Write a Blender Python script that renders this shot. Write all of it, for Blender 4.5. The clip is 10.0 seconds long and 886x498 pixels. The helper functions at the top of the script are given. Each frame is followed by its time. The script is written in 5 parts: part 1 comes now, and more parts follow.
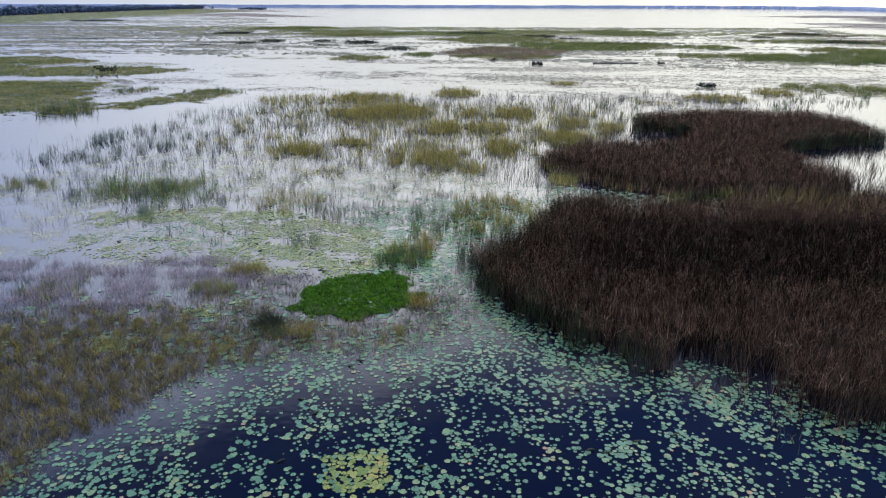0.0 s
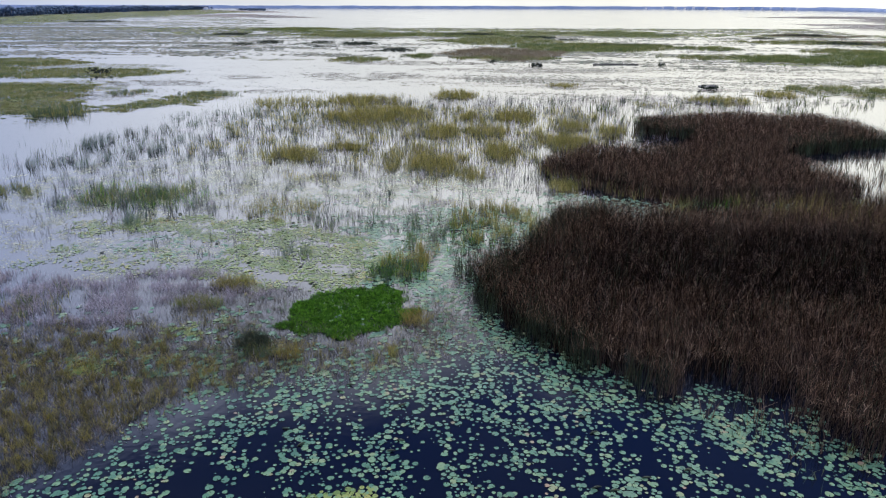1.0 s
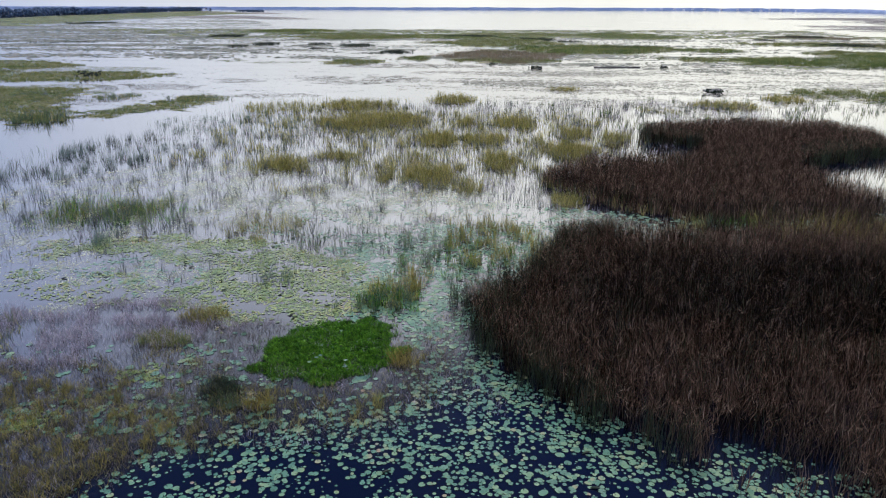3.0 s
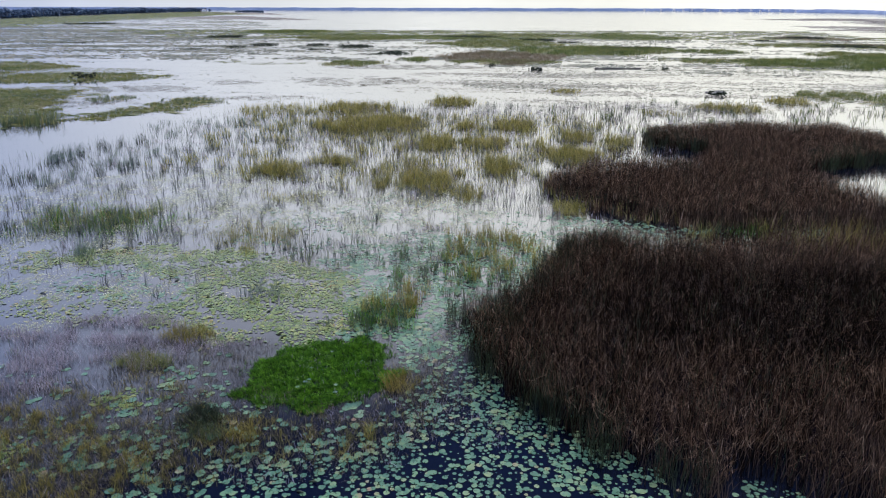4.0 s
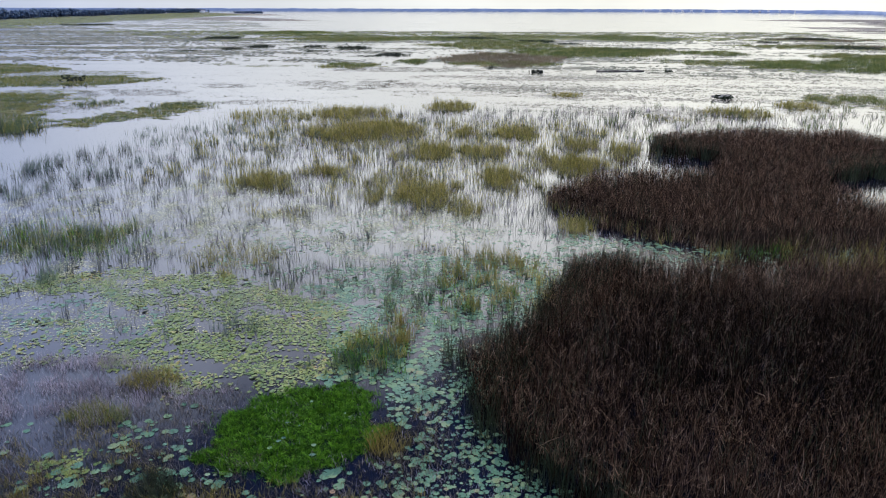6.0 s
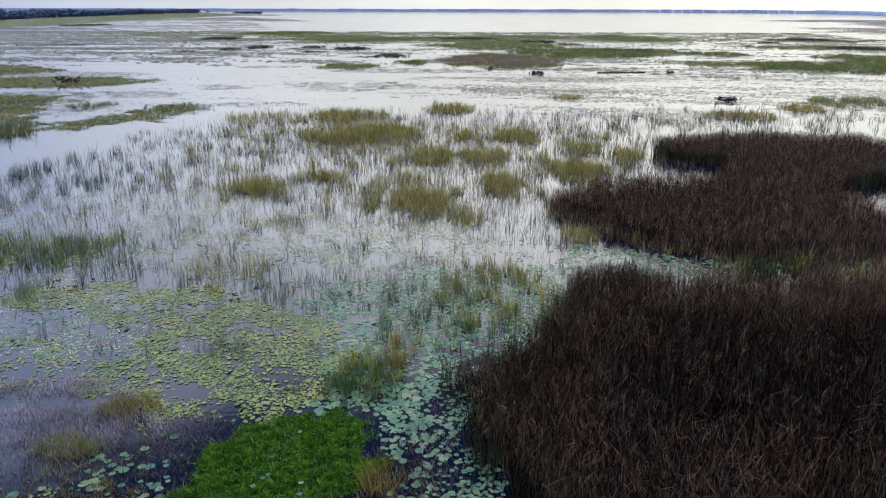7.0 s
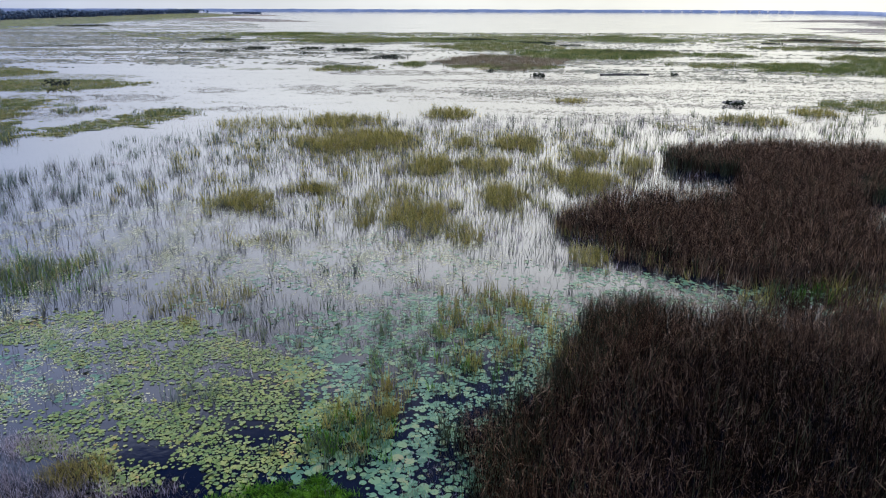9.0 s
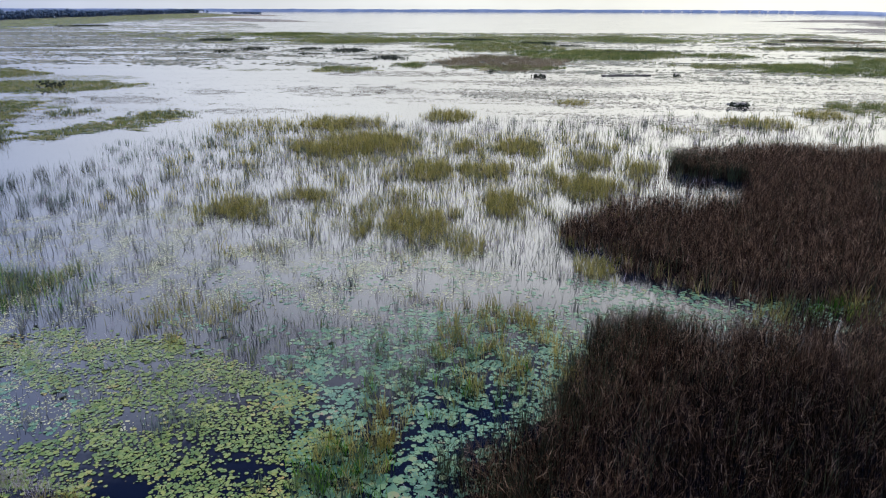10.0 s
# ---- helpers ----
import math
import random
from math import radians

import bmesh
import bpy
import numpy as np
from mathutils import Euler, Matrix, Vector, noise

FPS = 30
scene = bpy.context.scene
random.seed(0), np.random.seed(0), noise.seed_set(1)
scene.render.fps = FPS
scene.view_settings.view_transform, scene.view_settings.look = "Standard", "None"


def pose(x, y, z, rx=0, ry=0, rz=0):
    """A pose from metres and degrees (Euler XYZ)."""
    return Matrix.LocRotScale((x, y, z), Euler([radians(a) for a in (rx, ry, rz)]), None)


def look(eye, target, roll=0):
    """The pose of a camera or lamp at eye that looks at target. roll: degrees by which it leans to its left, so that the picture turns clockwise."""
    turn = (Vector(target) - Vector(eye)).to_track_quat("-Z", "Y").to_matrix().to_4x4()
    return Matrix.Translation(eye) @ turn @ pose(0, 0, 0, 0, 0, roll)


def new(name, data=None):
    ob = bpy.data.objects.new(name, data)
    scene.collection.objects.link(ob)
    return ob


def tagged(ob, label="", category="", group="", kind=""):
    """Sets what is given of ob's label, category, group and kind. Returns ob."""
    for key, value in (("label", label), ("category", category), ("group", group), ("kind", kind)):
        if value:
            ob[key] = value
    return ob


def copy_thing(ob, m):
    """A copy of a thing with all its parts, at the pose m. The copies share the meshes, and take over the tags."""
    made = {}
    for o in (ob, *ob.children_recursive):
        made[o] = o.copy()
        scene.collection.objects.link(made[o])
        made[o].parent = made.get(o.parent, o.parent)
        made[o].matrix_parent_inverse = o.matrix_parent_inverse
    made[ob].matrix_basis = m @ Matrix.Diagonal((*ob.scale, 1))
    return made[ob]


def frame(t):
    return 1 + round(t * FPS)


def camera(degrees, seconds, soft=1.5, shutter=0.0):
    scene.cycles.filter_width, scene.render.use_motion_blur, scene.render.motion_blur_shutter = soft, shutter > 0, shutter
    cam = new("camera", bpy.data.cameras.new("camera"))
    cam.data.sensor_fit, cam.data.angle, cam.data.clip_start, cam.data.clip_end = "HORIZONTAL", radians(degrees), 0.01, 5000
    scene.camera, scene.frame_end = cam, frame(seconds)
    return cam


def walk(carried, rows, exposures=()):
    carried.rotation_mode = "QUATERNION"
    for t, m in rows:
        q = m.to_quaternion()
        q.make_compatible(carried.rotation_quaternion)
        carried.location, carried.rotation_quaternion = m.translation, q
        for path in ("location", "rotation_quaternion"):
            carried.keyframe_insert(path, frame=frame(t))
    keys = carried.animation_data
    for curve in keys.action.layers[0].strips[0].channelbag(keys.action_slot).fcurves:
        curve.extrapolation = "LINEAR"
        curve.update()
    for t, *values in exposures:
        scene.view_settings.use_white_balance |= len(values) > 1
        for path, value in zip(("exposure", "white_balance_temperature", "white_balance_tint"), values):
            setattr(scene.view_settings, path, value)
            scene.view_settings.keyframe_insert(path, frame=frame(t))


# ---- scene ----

# ---------- camera and its flight ----------
cam = camera(64.0, 10.0, soft=1.15)
FLIGHT = [
    # seconds, x, y, z, yaw, pitch, roll
    (0.0, 0.000, 0.000, 15.000, 0.000, -18.985, -0.144),
    (1.0, 0.173, 2.008, 15.027, -0.048, -18.924, -0.143),
    (2.0, 0.331, 4.044, 15.060, -0.091, -18.870, -0.142),
    (3.0, 0.472, 6.099, 15.099, -0.130, -18.823, -0.141),
    (4.0, 0.597, 8.169, 15.143, -0.164, -18.783, -0.140),
    (5.0, 0.707, 10.245, 15.193, -0.194, -18.750, -0.139),
    (6.0, 0.800, 12.321, 15.248, -0.220, -18.723, -0.138),
    (7.0, 0.878, 14.392, 15.310, -0.241, -18.703, -0.137),
    (8.0, 0.939, 16.449, 15.376, -0.258, -18.690, -0.136),
    (9.0, 0.985, 18.486, 15.449, -0.270, -18.683, -0.135),
    (10.0, 1.015, 20.497, 15.527, -0.278, -18.684, -0.134),
]
walk(cam, [(t, pose(x, y, z, 90 + pitch, 0, yaw) @ pose(0, 0, 0, 0, 0, -roll)) for t, x, y, z, yaw, pitch, roll in FLIGHT],
     exposures=[(0.0, 0.06, 6500, 7), (5.0, 0.04, 6500, 7), (10.0, 0.0, 6500, 7)])

# ---------- sky and sun ----------
SUN_AZIMUTH, SUN_HEIGHT = 28.0, 60.0
CLOUD_LOW, CLOUD_HIGH = 0.82, 3.2
world = bpy.data.worlds.new("lake_sky")
scene.world = world
world.use_nodes = True
wn, wl = world.node_tree.nodes, world.node_tree.links
wn.clear()


def node(nodes, kind, **values):
    n = nodes.new(kind)
    for key, value in values.items():
        n.inputs[key.replace("_", " ")].default_value = value
    return n


sky = wn.new("ShaderNodeTexSky")
sky.sky_type, sky.sun_disc = "NISHITA", False
sky.sun_elevation, sky.sun_rotation = radians(SUN_HEIGHT), radians(SUN_AZIMUTH)
sky.air_density, sky.dust_density, sky.ozone_density = 1.0, 0.3, 3.0
clear = wn.new("ShaderNodeVectorMath")
clear.operation = "MULTIPLY"
clear.inputs[1].default_value = (0.017, 0.032, 0.078)
wl.new(sky.outputs[0], clear.inputs[0])
coords = wn.new("ShaderNodeTexCoord")
split = wn.new("ShaderNodeSeparateXYZ")
wl.new(coords.outputs["Generated"], split.inputs[0])
billow = node(wn, "ShaderNodeTexNoise", Scale=2.4, Detail=5.0, Roughness=0.55)
stretch = wn.new("ShaderNodeMapping")
stretch.inputs["Scale"].default_value = (1.0, 1.0, 2.2)
wl.new(coords.outputs["Generated"], stretch.inputs[0])
wl.new(stretch.outputs[0], billow.inputs["Vector"])
# cloud cover thins out with height above the horizon
cover = wn.new("ShaderNodeMath")
cover.operation = "MULTIPLY_ADD"
wl.new(split.outputs["Z"], cover.inputs[0])
cover.inputs[1].default_value = -2.2
# the cloud bank stands a little higher away from the sun
slant = wn.new("ShaderNodeMath")
slant.operation = "MULTIPLY_ADD"
wl.new(split.outputs["X"], slant.inputs[0])
slant.inputs[1].default_value = -0.28
wl.new(billow.outputs["Fac"], slant.inputs[2])
wl.new(slant.outputs[0], cover.inputs[2])
edge = wn.new("ShaderNodeMapRange")
edge.interpolation_type = "SMOOTHSTEP"
wl.new(cover.outputs[0], edge.inputs["Value"])
edge.inputs["From Min"].default_value, edge.inputs["From Max"].default_value = -0.64, -0.34
# clouds glow towards the sun and are cooler away from it; haze dulls them at the horizon
toward = wn.new("ShaderNodeVectorMath")
toward.operation = "DOT_PRODUCT"
wl.new(coords.outputs["Generated"], toward.inputs[0])
toward.inputs[1].default_value = (math.sin(radians(SUN_AZIMUTH)), math.cos(radians(SUN_AZIMUTH)), 0.0)
warm = wn.new("ShaderNodeMapRange")
wl.new(toward.outputs["Value"], warm.inputs["Value"])
warm.inputs["From Min"].default_value, warm.inputs["From Max"].default_value = 0.42, 1.0
tone = wn.new("ShaderNodeMix")
tone.data_type = "RGBA"
wl.new(warm.outputs[0], tone.inputs["Factor"])
tone.inputs["A"].default_value, tone.inputs["B"].default_value = (0.475, 0.56, 0.84, 1), (1.28, 1.26, 1.18, 1)
haze = wn.new("ShaderNodeMapRange")
wl.new(split.outputs["Z"], haze.inputs["Value"])
haze.interpolation_type = "SMOOTHSTEP"
haze.inputs["From Min"].default_value, haze.inputs["From Max"].default_value = 0.0, 0.36
haze.inputs["To Min"].default_value, haze.inputs["To Max"].default_value = CLOUD_LOW, CLOUD_HIGH
puff = wn.new("ShaderNodeMath")
puff.operation = "MULTIPLY_ADD"
wl.new(billow.outputs["Fac"], puff.inputs[0])
puff.inputs[1].default_value, puff.inputs[2].default_value = 0.7, 0.65
gain = wn.new("ShaderNodeMath")
gain.operation = "MULTIPLY"
wl.new(haze.outputs[0], gain.inputs[0])
wl.new(puff.outputs[0], gain.inputs[1])
lit = wn.new("ShaderNodeVectorMath")
lit.operation = "SCALE"
wl.new(gain.outputs[0], lit.inputs["Scale"])
# higher up the cloud thins and lets some blue through
high = wn.new("ShaderNodeMapRange")
wl.new(split.outputs["Z"], high.inputs["Value"])
high.inputs["From Min"].default_value, high.inputs["From Max"].default_value = 0.18, 0.42
cool = wn.new("ShaderNodeMix")
cool.data_type, cool.blend_type = "RGBA", "MULTIPLY"
wl.new(high.outputs[0], cool.inputs["Factor"])
wl.new(tone.outputs["Result"], cool.inputs["A"])
cool.inputs["B"].default_value = (0.92, 0.93, 1.00, 1)
wl.new(cool.outputs["Result"], lit.inputs[0])
blend = wn.new("ShaderNodeMix")
blend.data_type = "RGBA"
wl.new(edge.outputs[0], blend.inputs["Factor"])
wl.new(clear.outputs[0], blend.inputs["A"])
wl.new(lit.outputs[0], blend.inputs["B"])
back = wn.new("ShaderNodeBackground")
wl.new(blend.outputs["Result"], back.inputs["Color"])
back.inputs["Strength"].default_value = 1.0
wl.new(back.outputs[0], wn.new("ShaderNodeOutputWorld").inputs[0])

sun = new("sun", bpy.data.lights.new("sun", "SUN"))
sun.data.energy, sun.data.angle, sun.data.color = 2.9, radians(12), (1.0, 0.95, 0.88)
away = Vector((math.sin(radians(SUN_AZIMUTH)) * math.cos(radians(SUN_HEIGHT)),
               math.cos(radians(SUN_AZIMUTH)) * math.cos(radians(SUN_HEIGHT)), math.sin(radians(SUN_HEIGHT))))
sun.matrix_world = look(away * 100, (0, 0, 0))


# ---------- materials ----------
def material(name, rough=0.6):
    m = bpy.data.materials.new(name)
    m.use_nodes = True
    shader = m.node_tree.nodes["Principled BSDF"]
    shader.inputs["Roughness"].default_value = rough
    return m, m.node_tree.nodes, m.node_tree.links, shader


def ramp(nodes, stops):
    r = nodes.new("ShaderNodeValToRGB")
    e = r.color_ramp.elements
    while len(e) < len(stops):
        e.new(0.5)
    for item, (at, colour) in zip(e, stops):
        item.position, item.color = at, (*colour, 1)
    return r


def leafy(name, stops, patch=3.0, rough=0.55, shine=0.3, thin=0.25, singles=False):
    """Blades and leaves: every one has its own tone, and stands of them drift in tone over some metres."""
    m, n, l, s = material(name, rough)
    own = n.new("ShaderNodeObjectInfo" if singles else "ShaderNodeNewGeometry")
    spot = n.new("ShaderNodeTexCoord") if not singles else n.new("ShaderNodeNewGeometry")
    drift = node(n, "ShaderNodeTexNoise", Scale=1.0 / patch, Detail=3.0)
    l.new(spot.outputs["Position" if singles else "Object"], drift.inputs["Vector"])
    mix = n.new("ShaderNodeMath")
    mix.operation = "MULTIPLY_ADD"
    l.new(drift.outputs["Fac"], mix.inputs[0])
    mix.inputs[1].default_value = 0.9
    less = n.new("ShaderNodeMath")
    less.operation = "MULTIPLY_ADD"
    l.new(own.outputs["Random" if singles else "Random Per Island"], less.inputs[0])
    less.inputs[1].default_value, less.inputs[2].default_value = 0.75, -0.33
    l.new(less.outputs[0], mix.inputs[2])
    r = ramp(n, stops)
    l.new(mix.outputs[0], r.inputs[0])
    l.new(r.outputs[0], s.inputs["Base Color"])
    s.inputs["Specular IOR Level"].default_value = shine
    if thin:
        through_light = n.new("ShaderNodeBsdfTranslucent")
        l.new(r.outputs[0], through_light.inputs[0])
        both = n.new("ShaderNodeMixShader")
        both.inputs[0].default_value = thin
        l.new(s.outputs[0], both.inputs[1])
        l.new(through_light.outputs[0], both.inputs[2])
        l.new(both.outputs[0], n["Material Output"].inputs[0])
    return m


def make_water():
    m, n, l, s = material("lake_water", 0.05)
    at = n.new("ShaderNodeTexCoord")
    murk = node(n, "ShaderNodeTexNoise", Scale=0.12, Detail=4.0)
    l.new(at.outputs["Object"], murk.inputs["Vector"])
    r = ramp(n, [(0.35, (0.002, 0.004, 0.013)), (0.7, (0.007, 0.009, 0.016))])
    l.new(murk.outputs["Fac"], r.inputs[0])
    l.new(r.outputs[0], s.inputs["Base Color"])
    s.inputs["IOR"].default_value = 1.333
    drawn = n.new("ShaderNodeMapping")
    drawn.inputs["Scale"].default_value = (0.18, 1.0, 1.0)
    l.new(at.outputs["Object"], drawn.inputs["Vector"])
    gust = node(n, "ShaderNodeTexNoise", Scale=0.11, Detail=5.0, Roughness=0.6)
    l.new(drawn.outputs[0], gust.inputs["Vector"])
    rough = n.new("ShaderNodeMapRange")
    l.new(gust.outputs["Fac"], rough.inputs["Value"])
    rough.inputs["From Min"].default_value, rough.inputs["From Max"].default_value = 0.35, 0.7
    rough.inputs["To Min"].default_value, rough.inputs["To Max"].default_value = 0.03, 0.13
    l.new(rough.outputs[0], s.inputs["Roughness"])
    ripple = node(n, "ShaderNodeTexNoise", Scale=3.0, Detail=3.0)
    l.new(at.outputs["Object"], ripple.inputs["Vector"])
    bump = node(n, "ShaderNodeBump", Strength=0.12, Distance=0.03)
    l.new(ripple.outputs["Fac"], bump.inputs["Height"])
    l.new(bump.outputs[0], s.inputs["Normal"])
    return m


WATER = make_water()
# dead brown stalks, coloured near black to paint the shade inside the bed
SHADED_DEAD_REED = leafy("shaded_dead_reed", [(0.15, (0.001, 0.0007, 0.0004)), (0.5, (0.006, 0.0033, 0.002)), (0.9, (0.062, 0.034, 0.020))], patch=1.0, thin=0.1, rough=0.9, shine=0.04)
FADED_REED = leafy("faded_reed", [(0.15, (0.010, 0.0065, 0.005)), (0.5, (0.040, 0.026, 0.018)), (0.9, (0.18, 0.118, 0.078))], patch=1.5, thin=0.1, rough=0.9, shine=0.04)
DARKEST_REED = leafy("darkest_reed", [(0.15, (0.0015, 0.0012, 0.0011)), (0.5, (0.004, 0.0028, 0.002)), (0.9, (0.022, 0.014, 0.009))], patch=4.0, thin=0.05, rough=0.9, shine=0.0)
STRAW = leafy("broken_straw", [(0.2, (0.022, 0.013, 0.008)), (0.6, (0.20, 0.122, 0.078)), (0.95, (0.62, 0.44, 0.31))], patch=0.8, thin=0.1, rough=0.9, shine=0.0)
# brown straw, lightened in colour as if it catches the light
LIT_TANGLE = leafy("lit_tangled_straw", [(0.1, (0.006, 0.0035, 0.002)), (0.45, (0.082, 0.048, 0.028)), (0.8, (0.33, 0.205, 0.128)), (0.98, (0.68, 0.50, 0.34))], patch=0.7, thin=0.1, rough=0.9, shine=0.0)
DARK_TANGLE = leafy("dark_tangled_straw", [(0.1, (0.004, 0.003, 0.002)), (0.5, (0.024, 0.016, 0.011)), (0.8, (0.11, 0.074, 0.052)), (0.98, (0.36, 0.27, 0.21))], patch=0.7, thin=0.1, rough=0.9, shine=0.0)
DARK_GREEN_REED = leafy("dark_green_reed", [(0.2, (0.010, 0.018, 0.009)), (0.8, (0.062, 0.078, 0.032))], thin=0.15)
REED_GREEN = leafy("green_reed", [(0.15, (0.05, 0.075, 0.06)), (0.5, (0.11, 0.16, 0.07)), (0.9, (0.27, 0.28, 0.08))], patch=5.0, thin=0.35)
OLIVE = leafy("olive_grass", [(0.10, (0.07, 0.08, 0.022)), (0.5, (0.30, 0.275, 0.068)), (0.9, (0.58, 0.47, 0.16))], patch=1.6, thin=0.4)
BANK_OLIVE = leafy("bank_olive_grass", [(0.12, (0.05, 0.05, 0.013)), (0.5, (0.225, 0.195, 0.044)), (0.9, (0.47, 0.38, 0.10))], patch=1.2, thin=0.35)
TEAL_REED = leafy("blue_green_reed", [(0.15, (0.06, 0.095, 0.085)), (0.5, (0.13, 0.18, 0.14)), (0.9, (0.24, 0.29, 0.17))], patch=4.0, thin=0.3)
GOLDEN = leafy("golden_grass", [(0.2, (0.15, 0.125, 0.024)), (0.55, (0.29, 0.235, 0.050)), (0.9, (0.46, 0.36, 0.11))], patch=1.5, thin=0.35)
MAUVE = leafy("mauve_stems", [(0.15, (0.18, 0.15, 0.17)), (0.5, (0.40, 0.345, 0.385)), (0.9, (0.64, 0.58, 0.63))], patch=3.0, rough=0.8, thin=0.5)
MUD_STEM = leafy("muddy_stems", [(0.15, (0.026, 0.022, 0.017)), (0.5, (0.115, 0.096, 0.072)), (0.9, (0.30, 0.25, 0.19))], patch=1.5, rough=0.85, thin=0.3, shine=0.1)
GREY_REED = leafy("grey_reed", [(0.15, (0.045, 0.055, 0.055)), (0.5, (0.11, 0.125, 0.105)), (0.9, (0.26, 0.26, 0.17))], patch=5.0, thin=0.35)
DRIED_WEED = leafy("dried_weed", [(0.2, (0.19, 0.175, 0.14)), (0.8, (0.42, 0.39, 0.33))], patch=10.0, thin=0.0)
LUSH = leafy("lush_weed", [(0.15, (0.008, 0.034, 0.003)), (0.5, (0.050, 0.165, 0.010)), (0.9, (0.22, 0.46, 0.035))], patch=0.3, thin=0.35, shine=0.12)
FAR_MARSH = leafy("far_marsh", [(0.15, (0.06, 0.095, 0.028)), (0.5, (0.19, 0.225, 0.055)), (0.85, (0.34, 0.29, 0.12))], patch=12.0, thin=0.4)
FAR_GREEN = leafy("far_green_marsh", [(0.15, (0.05, 0.085, 0.026)), (0.5, (0.155, 0.20, 0.048)), (0.85, (0.28, 0.27, 0.09))], patch=14.0, thin=0.4)
FAR_BROWN = leafy("far_brown_marsh", [(0.15, (0.15, 0.14, 0.06)), (0.5, (0.24, 0.18, 0.115)), (0.85, (0.34, 0.26, 0.17))], patch=9.0, thin=0.3)
# brown reed paled and greyed in colour to stand for distant haze
HAZE_PALED_REED = leafy("haze_paled_reed", [(0.2, (0.20, 0.175, 0.16)), (0.8, (0.33, 0.285, 0.255))], patch=40.0, thin=0.2)
FLOATING = leafy("floating_weed", [(0.15, (0.045, 0.06, 0.045)), (0.5, (0.13, 0.145, 0.10)), (0.85, (0.28, 0.26, 0.20))], patch=14.0, thin=0.0)
PAD_STOPS = [(0.05, (0.035, 0.115, 0.075)), (0.5, (0.072, 0.185, 0.110)), (0.78, (0.14, 0.245, 0.125)), (0.90, (0.20, 0.245, 0.12)), (0.98, (0.27, 0.185, 0.12))]
LOTUS_STOPS = [(0.05, (0.055, 0.12, 0.024)), (0.5, (0.135, 0.195, 0.040)), (0.85, (0.23, 0.262, 0.066)), (0.99, (0.32, 0.23, 0.06))]
PAD = leafy("lily_pad_green", PAD_STOPS, patch=1.5, rough=0.38, shine=0.32, thin=0.0)
PAD_ONE = leafy("lily_pad_green_single", PAD_STOPS, patch=1.5, rough=0.38, shine=0.32, thin=0.0, singles=True)
SCUM = leafy("pale_leaflets", [(0.1, (0.22, 0.26, 0.17)), (0.5, (0.40, 0.42, 0.24)), (0.9, (0.52, 0.50, 0.32))], patch=4.0, rough=0.5, thin=0.0)
LOTUS = leafy("yellow_pad", LOTUS_STOPS, patch=3.0, rough=0.42, shine=0.32, thin=0.0)
LOTUS_ONE = leafy("yellow_pad_single", LOTUS_STOPS, patch=3.0, rough=0.42, shine=0.32, thin=0.0, singles=True)
# dark foliage with the blue of distant haze mixed into its colour
HAZED_WOODS = leafy("hazed_foliage", [(0.2, (0.040, 0.074, 0.122)), (0.8, (0.080, 0.122, 0.180))], patch=60.0, thin=0.0, rough=0.8)
SHRUB = leafy("shrub_foliage", [(0.2, (0.012, 0.02, 0.010)), (0.8, (0.045, 0.06, 0.025))], thin=0.1)
BARK = leafy("grey_driftwood", [(0.2, (0.05, 0.045, 0.04)), (0.8, (0.20, 0.18, 0.16))], patch=0.6, thin=0.0, rough=0.85)


# ---------- shared builders ----------
def drift_field(x, y, size, seed, waves=14):
    """A smooth random field over the plan, about -1 to 1."""
    r = np.random.default_rng(seed)
    a, ph, k = r.uniform(0, 2 * np.pi, waves), r.uniform(0, 2 * np.pi, waves), r.uniform(0.5, 1.7, waves) * 2 * np.pi / size
    total = np.zeros_like(x)
    for i in range(waves):
        total += np.sin(k[i] * (x * np.cos(a[i]) + y * np.sin(a[i])) + ph[i])
    return total / math.sqrt(waves) / 1.2


def within(x, y, outline):
    """Which points of the plan lie inside an outline of corners."""
    result = np.zeros(len(x), bool)
    for (ax, ay), (bx, by) in zip(outline, outline[1:] + outline[:1]):
        cut = (ay > y) != (by > y)
        result ^= cut & (x < (bx - ax) * (y - ay) / ((by - ay) or 1e-9) + ax)
    return result


def strewn(outline, per_area, ragged=0.6, seed=1, clumping=0.0, size=3.0):
    """Places strewn over an outline with a ragged rim; clumping thins them in patches of the given size."""
    xs, ys = [p[0] for p in outline], [p[1] for p in outline]
    pad = ragged * 2
    x0, x1, y0, y1 = min(xs) - pad, max(xs) + pad, min(ys) - pad, max(ys) + pad
    r = np.random.default_rng(seed)
    count = int((x1 - x0) * (y1 - y0) * per_area)
    x, y = r.uniform(x0, x1, count), r.uniform(y0, y1, count)
    wx = ragged * drift_field(x, y, 5 * ragged, seed + 11) + r.normal(0, ragged * 0.25, count)
    wy = ragged * drift_field(x, y, 5 * ragged, seed + 12) + r.normal(0, ragged * 0.25, count)
    keep = within(x + wx, y + wy, outline)
    if clumping:
        keep &= r.uniform(0, 1, count) < np.clip(1 - clumping + clumping * 1.6 * drift_field(x, y, size, seed + 13), 0.02, 1)
    return np.column_stack([x[keep], y[keep]])


